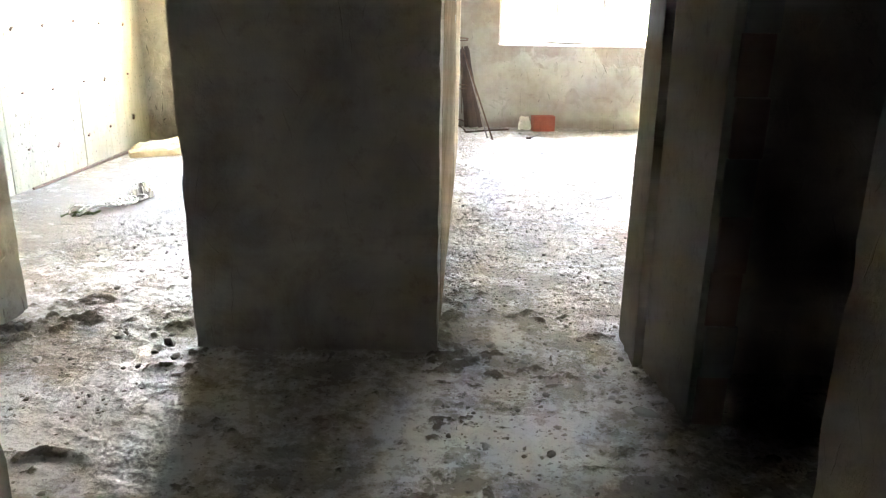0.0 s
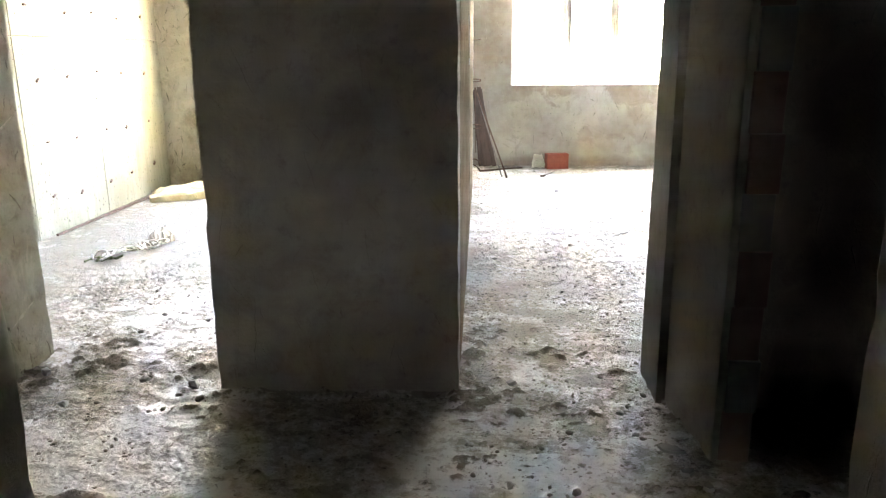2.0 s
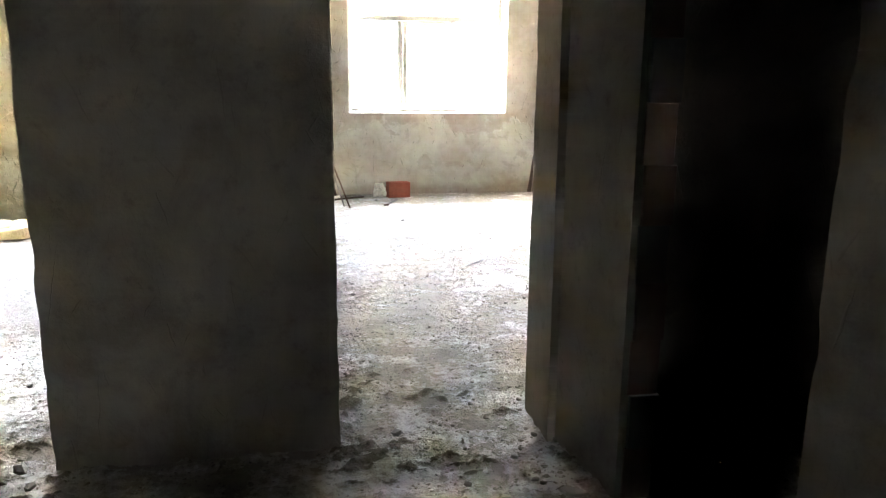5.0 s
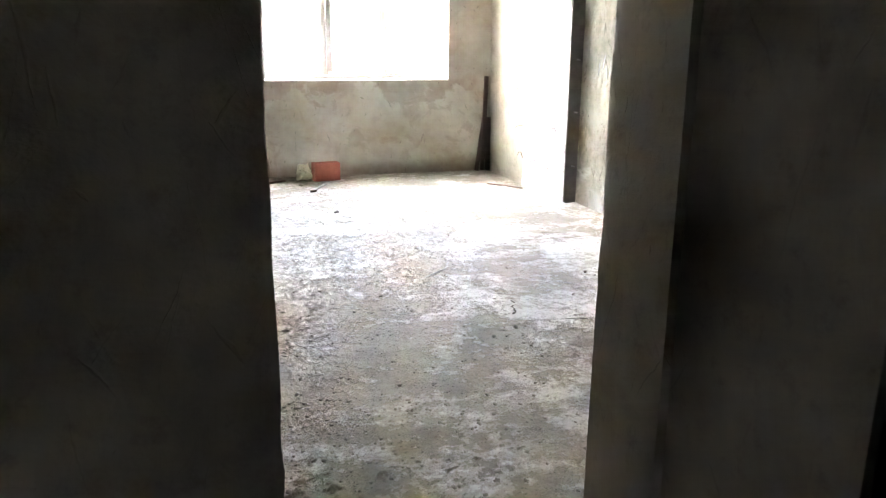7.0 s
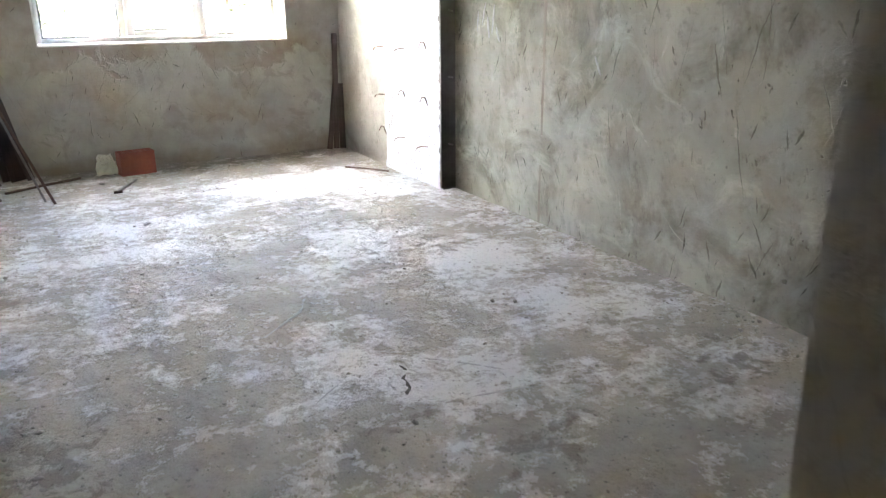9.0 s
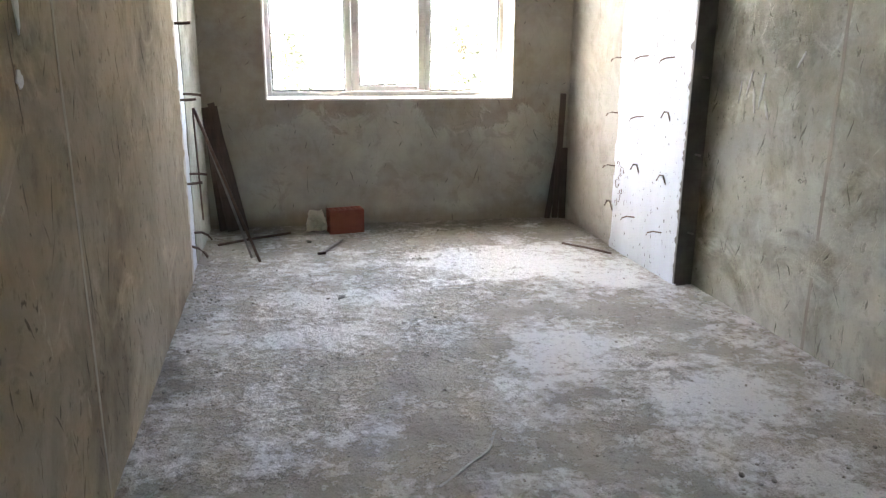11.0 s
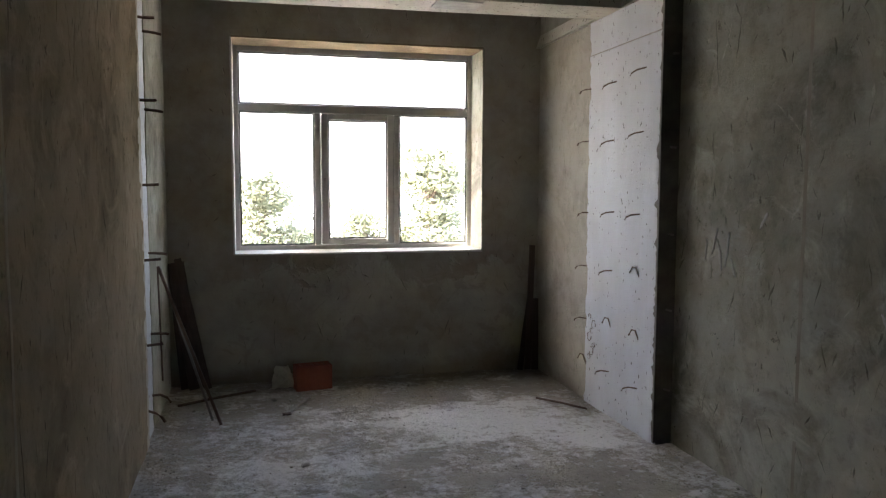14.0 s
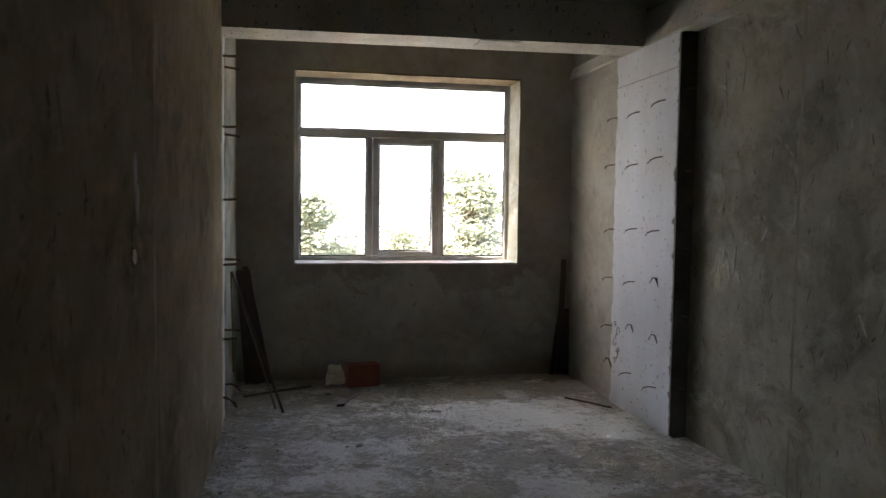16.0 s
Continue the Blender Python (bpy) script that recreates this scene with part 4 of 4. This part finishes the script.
def crumpled(name, w, d, h, material, label, category, x, y, z, rz=0, seed=1, lean=0.0, cells=22, taper=0.0, narrow=0.0):
    """A crumpled flat bag: two skins joined along the rim."""
    verts, faces = [], []
    for s in (0, 1):
        for i in range(cells + 1):
            for j in range(cells + 1):
                u, v = i / cells * 2 - 1, j / cells * 2 - 1
                rim = (1 - abs(u) ** 3) * (1 - abs(v) ** 3)
                p = Vector((u * 2, v * 2, seed * 7.3))
                bump = noise.fractal(p * 1.3, 1.0, 2.0, 4) * 0.45 + abs(noise.noise(p * 2.6)) * 0.5
                zz = (0.35 + 0.6 * rim + bump * 0.6) * h if s == 0 else 0.02 * h
                verts.append((u * w / 2 * (1 - taper * (v + 1) / 2) + noise.noise(p * 1.7) * 0.08 * w, v * d / 2 * (1 - narrow * (u + 1) / 2) + noise.noise(p * 1.9 + Vector((3, 1, 2))) * 0.08 * d, max(0.003, zz) if s == 0 else 0.0))
    n = cells + 1
    for s in (0, 1):
        for i in range(cells):
            for j in range(cells):
                q = [s * n * n + k for k in (i * n + j, (i + 1) * n + j, (i + 1) * n + j + 1, i * n + j + 1)]
                faces.append(q if s == 0 else q[::-1])
    rimline = [i * n for i in range(n)] + [cells * n + j for j in range(1, n)] + [i * n + cells for i in range(cells - 1, -1, -1)] + [j for j in range(cells - 1, 0, -1)]
    for a, b in zip(rimline, rimline[1:] + rimline[:1]):
        faces.append((a, a + n * n, b + n * n, b))
    me = mesh_of(name, verts, faces, material, 60)
    ob = new(name, me)
    ob.matrix_basis = pose(x, y, z, lean, 0, rz)
    return tagged(ob, label, category)


crumpled("paper_bag", 0.20, 0.17, 0.09, PAPER, "crumpled pale cement-paper scrap leaning by the brick", "paper", 0.755, 9.92, 0.088, 10, 3, 68, taper=0.5)


def bar_pair():
    b = thing("steel_bars", 0, 0, 0, "two rusty steel bars leaning together against the column", "metal bar")
    part("bar", tube_bm([(0.322, 9.06, 0.004), (-0.07, 9.20, 1.075)], 0.013, 4), RUST, b)
    part("bar", tube_bm([(0.262, 9.17, 0.004), (-0.062, 9.235, 1.06)], 0.011, 4), STEEL, b)
    part("bar", tube_bm([(-0.055, 9.17, 0.3), (-0.072, 9.19, 1.07)], 0.006, 5), RUST, b)


bar_pair()


def floor_rod(a, b, radius, material, label, head=0.0):
    t = thing("steel_rod", a[0], a[1], radius + max(ground_z(a[0] + (b[0] - a[0]) * q / 6, a[1] + (b[1] - a[1]) * q / 6) for q in range(7)), label, "metal rod", "rods on the floor")
    d = (b[0] - a[0], b[1] - a[1], 0)
    part("rod", tube_bm([(0, 0, 0), (d[0] * 0.5, d[1] * 0.5, 0.004), d], radius, 6), material, t)
    if head:
        part("rod_end", tube_bm([(-head, 0, 0), (head, 0.004, 0)], radius * 0.9, 6), RUST, t)


floor_rod((0.0, 9.53), (0.545, 9.82), 0.011, RUST, "long rusty rod lying on the dusty floor")
floor_rod((0.762, 9.16), (0.936, 9.54), 0.013, STEEL, "short grey steel rod with a bent end on the floor", 0.03)
floor_rod((2.876, 8.80), (2.62, 9.15), 0.009, RUST, "grey steel rod lying beside the column")


def board(x, y, x2, y2, top, width, label, turn=0.0):
    """A dark board leaning in a corner, foot at (x, y), head at (x2, y2, top)."""
    t = thing("leaning_board", x, y, 0.0, label, "board", "boards leaning in the corners")
    way = Vector((x2 - x, y2 - y, top))
    length = way.length
    bm = box_bm(-width / 2, width / 2, -0.011, 0.011, 0, length, 0.003)
    bmesh.ops.subdivide_edges(bm, edges=[e for e in bm.edges if abs(e.verts[0].co.z - e.verts[1].co.z) > 0.5 * length], cuts=12)
    for v in bm.verts:
        v.co += noise.noise_vector(v.co * 6 + Vector((x * 9, 0, 0))) * 0.003
    bmesh.ops.rotate(bm, verts=bm.verts, cent=(0, 0, 0), matrix=Matrix.Rotation(radians(turn), 3, "Z"))
    bmesh.ops.transform(bm, verts=bm.verts, matrix=Vector((0, 0, 1)).rotation_difference(way).to_matrix().to_4x4())
    bmesh.ops.translate(bm, verts=bm.verts, vec=(0, 0, 0.014))
    part("plank", bm, WOOD, t)


board(0.185, 9.98, -0.030, 10.06, 1.03, 0.055, "dark stained board leaning into the corner", 5)
board(0.10, 10.0, -0.045, 10.075, 1.0, 0.12, "broad dark board leaning into the corner", 12)
board(0.02, 10.02, -0.062, 10.085, 0.98, 0.09, "dark board leaning into the corner", 20)
board(2.87, 10.02, 2.925, 10.085, 1.09, 0.05, "tall narrow dark board leaning in the window wall corner")
board(2.80, 10.02, 2.91, 10.085, 0.62, 0.05, "short dark board leaning in the window wall corner", 10)
board(2.93, 10.0, 2.95, 10.07, 0.62, 0.06, "short broad dark board leaning in the window wall corner", -10)

# ---- things in the left room ----
crumpled("woven_sack", 1.15, 0.5, 0.13, SACK, "yellowish woven cement sack lying flat by the wall", "sack", -2.88, 7.85, 0.008, 16, 5, narrow=0.6)
crumpled("plastic_bag", 0.17, 0.15, 0.10, WHITE, "white crumpled plastic bag on the dirty floor", "bag", -2.60, 5.86, 0.008, 30, 8)


def strap_tangle(x, y):
    """A row of flattened plastic loops on a scrap of netting."""
    t = thing("strap_tangle", x, y, 0.012, "row of white plastic strap loops over green netting", "waste")
    r = random.Random(12)
    for k in range(8):
        c = Vector((-0.13 + 0.04 * k, -0.20 + 0.06 * k + r.uniform(-0.02, 0.02), 0.035))
        rad, tilt = r.uniform(0.045, 0.065), r.uniform(0.25, 0.9)
        pts = [c + Vector((rad * math.cos(a), rad * 0.8 * math.sin(a), 0.035 * tilt * math.sin(a + k))) for a in [j * 2 * math.pi / 12 for j in range(13)]]
        part("strap", tube_bm(pts, 0.010, 5), WHITE, t)
    for k in range(4):
        pts = [(-0.22 + 0.04 * k + 0.035 * j, -0.24 + 0.03 * k + r.uniform(-0.03, 0.03), 0.004 + 0.012 * (j % 2)) for j in range(4)]
        part("net_strand", tube_bm(pts, 0.010, 5), GREEN, t)


strap_tangle(-2.68, 5.45)
floor_rod((-3.56, 6.0), (-3.50, 8.0), 0.012, RUST, "long rusty rod lying along the foot of the concrete wall")

# ---- cracked mortar lips ----
def mortar_lip(points, width, height, material=MORTAR):
    """A low broken lip of mortar, steep on one side."""
    bm = bmesh.new()
    pts = [Vector((*p, 0)) for p in points]
    line = []
    for a, b in zip(pts, pts[1:]):
        line += [a.lerp(b, q / 6) for q in range(6)]
    line.append(pts[-1])
    rows = []
    for q, p in enumerate(line):
        way = (line[min(q + 1, len(line) - 1)] - line[max(q - 1, 0)]).normalized()
        side = Vector((-way.y, way.x, 0))
        jig = noise.noise(p * 25) * width * 0.5
        tall = height * (0.55 + 0.7 * abs(noise.noise(p * 18))) * min(1, q / 3, (len(line) - 1 - q) / 3) + 0.002
        rows.append([bm.verts.new(v) for v in (p + side * (jig - width * 0.5) + Vector((0, 0, -0.006)), p + side * jig + Vector((0, 0, tall)), p + side * (jig + width * 1.8) + Vector((0, 0, tall * 0.45)), p + side * (jig + width * 3.2) + Vector((0, 0, -0.006)))])
    for a, b in zip(rows, rows[1:]):
        for c in range(3):
            bm.faces.new((a[c], b[c], b[c + 1], a[c + 1]))
        bm.faces.new((a[3], b[3], b[0], a[0]))
    bm.faces.new(rows[0])
    bm.faces.new(rows[-1][::-1])
    bmesh.ops.recalc_face_normals(bm, faces=bm.faces)
    me = bpy.data.meshes.new("mortar_lip")
    bm.to_mesh(me)
    bm.free()
    me.materials.append(material)
    return tagged(new("mortar_lip", me), "low broken lip of hardened mortar on the floor, one a dark crack strip", "mortar", "mortar lips")


# a raised strip stands in for an open crack, the gap's darkness in its colour
mortar_lip([(1.33, 5.27), (1.385, 5.34), (1.39, 5.41), (1.43, 5.47), (1.42, 5.54)], 0.011, 0.006, CRACK)
mortar_lip([(0.98, 5.36), (1.12, 5.47), (1.22, 5.53)], 0.007, 0.006)
mortar_lip([(1.50, 5.56), (1.62, 5.45), (1.78, 5.28)], 0.007, 0.006)
mortar_lip([(1.34, 5.24), (1.55, 5.16), (1.85, 5.10)], 0.007, 0.006)
mortar_lip([(1.02, 6.05), (1.25, 6.25), (1.33, 6.42)], 0.007, 0.006)

# ---- rubble ----
def stone_mesh(seed):
    bm = bmesh.new()
    bmesh.ops.create_icosphere(bm, subdivisions=1, radius=0.5)
    for v in bm.verts:
        v.co *= 1 + 0.6 * noise.noise(v.co * 2.3 + Vector((seed * 5.1, 0, 0)))
        v.co.z *= 0.65
    me = bpy.data.meshes.new("rubble_stone")
    bm.to_mesh(me)
    bm.free()
    me.materials.append(STONE if seed % 3 else MORTAR)
    return me


stones = [stone_mesh(k) for k in range(6)]
r = random.Random(31)
spots = [(0.15, 3.17, 0.055), (-0.55, 3.02, 0.03), (0.36, 2.72, 0.03), (0.59, 2.9, 0.04), (0.39, 2.88, 0.022), (0.24, 2.61, 0.02), (0.11, 2.33, 0.035), (0.34, 2.31, 0.04), (-0.02, 2.41, 0.03), (0.62, 2.72, 0.03), (0.63, 2.96, 0.025), (0.72, 3.06, 0.03), (0.76, 2.95, 0.03), (0.07, 2.56, 0.02), (0.64, 2.69, 0.025),
         (-1.55, 3.15, 0.05), (-1.30, 3.1, 0.06), (-1.22, 2.95, 0.045), (-2.05, 3.2, 0.07), (1.28, 5.10, 0.035), (1.12, 5.0, 0.03), (0.83, 8.15, 0.045), (2.1, 5.9, 0.028), (2.2, 5.85, 0.022), (2.14, 5.84, 0.018), (1.75, 9.75, 0.03), (0.68, 9.55, 0.04)]
for k in range(70):
    zone = r.random()
    if zone < 0.35:
        spots.append((r.uniform(-0.05, 0.84), r.uniform(1.7, 3.3), r.uniform(0.01, 0.022)))
    elif zone < 0.55:
        spots.append((r.uniform(-2.3, -1.2), r.uniform(2.0, 4.2), r.uniform(0.015, 0.04)))
    elif zone < 0.75:
        spots.append((-0.06 + abs(r.gauss(0, 0.1)), r.uniform(3.4, 8.6), r.uniform(0.012, 0.03)))
    else:
        spots.append((3.05 - abs(r.gauss(0, 0.12)), r.uniform(4.5, 7.9), r.uniform(0.012, 0.03)))
for k, (x, y, s) in enumerate(spots):
    ob = new("rubble_stone", stones[k % 6])
    ob.matrix_basis = pose(x, y, s * 0.24 + ground_z(x, y, 0.02), r.uniform(-20, 20), r.uniform(-20, 20), r.uniform(0, 360)) @ Matrix.Diagonal((s, s * r.uniform(0.6, 1.0), s, 1))
    tagged(ob, "small lump of grey rubble on the screed", "rubble", "rubble on the floor")


def flake(x, y, w, d, rz, tip):
    """A thin broken slab of mortar lying a little tilted."""
    outline = [(w * 0.5 * math.cos(a) * q, d * 0.5 * math.sin(a) * q) for a, q in ((0.3, 1.1), (1.2, 0.8), (2.2, 1.0), (3.4, 0.9), (4.4, 1.1), (5.4, 0.75))]
    bm = bmesh.new()
    top = [bm.verts.new((u, v, 0.013)) for u, v in outline]
    low = [bm.verts.new((u * 1.06, v * 1.06, 0.0)) for u, v in outline]
    bm.faces.new(top)
    bm.faces.new(low[::-1])
    for k in range(6):
        bm.faces.new((low[k], low[(k + 1) % 6], top[(k + 1) % 6], top[k]))
    me = bpy.data.meshes.new("mortar_flake")
    bm.to_mesh(me)
    bm.free()
    me.materials.append(MORTAR)
    ob = new("mortar_flake", me)
    ob.matrix_basis = pose(x, y, ground_z(x, y, 0.03), tip, 0, rz)
    tagged(ob, "thin pale flake of broken mortar beside the door jamb", "mortar flake", "mortar flakes")


flake(0.73, 2.61, 0.11, 0.05, -35, 6)
flake(0.75, 2.44, 0.06, 0.05, 20, -8)
flake(0.79, 2.33, 0.05, 0.04, 70, 5)


def crumbs(count):
    """Loose crumbs too many to count, thicker along the walls and in the doorways."""
    q = np.random.default_rng(8)
    cube = np.array([(a, b, c) for a in (-0.5, 0.5) for b in (-0.5, 0.5) for c in (0.0, 0.7)])
    order = np.array([(0, 1, 3, 2), (4, 6, 7, 5), (0, 4, 5, 1), (2, 3, 7, 6), (1, 5, 7, 3)])
    verts, faces = [], []
    for k in range(count):
        z = q.random()
        if z < 0.30:
            x, y = q.uniform(-0.06, 0.84), q.uniform(1.6, 4.6)
        elif z < 0.50:
            x, y = q.uniform(-2.4, -1.2), q.uniform(1.9, 5.2)
        elif z < 0.62:
            x, y = -0.07 + abs(q.normal(0, 0.12)), q.uniform(3.3, 9.8)
        elif z < 0.72:
            x, y = 3.06 - abs(q.normal(0, 0.12)), q.uniform(3.6, 7.95)
        elif z < 0.76:
            x, y = q.uniform(0, 2.9), 10.08 - abs(q.normal(0, 0.12))
        elif z < 0.87:
            x, y = q.uniform(-0.05, 1.3), q.uniform(3.4, 5.6)
        else:
            x, y = q.uniform(0, 3.0), q.uniform(3.5, 9.9)
        s = 0.003 + 0.011 * q.random() ** 2.5
        a = q.uniform(0, 6.28)
        c = (cube + q.uniform(-0.18, 0.18, (8, 3))) * s * (1, q.uniform(0.5, 1), q.uniform(0.5, 1))
        rot = np.array([(math.cos(a), -math.sin(a), 0), (math.sin(a), math.cos(a), 0), (0, 0, 1)])
        n = len(verts)
        verts += list(c @ rot.T + (x, y, 0.003))
        faces += list(order + n)
    return verts, faces


v, f = crumbs(6500)
tagged(new("crumbs", mesh_of("crumbs", v, f, CRUMB)), "loose grey mortar crumbs strewn over the floor", "rubble", kind="stuff")


def clods(count):
    """Trodden lumps of dried mortar in the passage and the doorways."""
    q = np.random.default_rng(15)
    ico = bmesh.new()
    bmesh.ops.create_icosphere(ico, subdivisions=1, radius=0.5)
    base = np.array([v.co[:] for v in ico.verts])
    tri = np.array([[v.index for v in f.verts] for f in ico.faces])
    ico.free()
    verts, faces = [], []
    for k in range(count):
        z = q.random()
        if z < 0.34:
            x, y = q.uniform(-0.06, 0.82), q.normal(2.9, 0.45)
        elif z < 0.70:
            x, y = q.uniform(-2.4, -1.15), q.normal(3.0, 0.7)
        elif z < 0.82:
            x, y = q.uniform(-1.2, -0.05), 3.08 - abs(q.normal(0, 0.1))
        elif z < 0.92:
            x, y = 0.80 - abs(q.normal(0, 0.06)), q.uniform(2.0, 3.35)
        else:
            x, y = -0.06 + abs(q.normal(0, 0.15)), q.uniform(3.3, 6.0)
        s = 0.006 + 0.034 * q.random() ** 3.5
        shape = base * (1 + q.uniform(-0.3, 0.3, (len(base), 1))) * (s, s * q.uniform(0.5, 1.0), s * q.uniform(0.25, 0.5))
        a = q.uniform(0, 6.28)
        rot = np.array([(math.cos(a), -math.sin(a), 0), (math.sin(a), math.cos(a), 0), (0, 0, 1)])
        n = len(verts)
        verts += list(shape @ rot.T + (x, y, 0.004))
        faces += list(tri + n)
    return verts, faces


v, f = clods(1300)
tagged(new("mortar_clods", mesh_of("mortar_clods", v, f, CRUMB)), "trodden lumps of dried mortar on the passage floor", "rubble", kind="stuff")
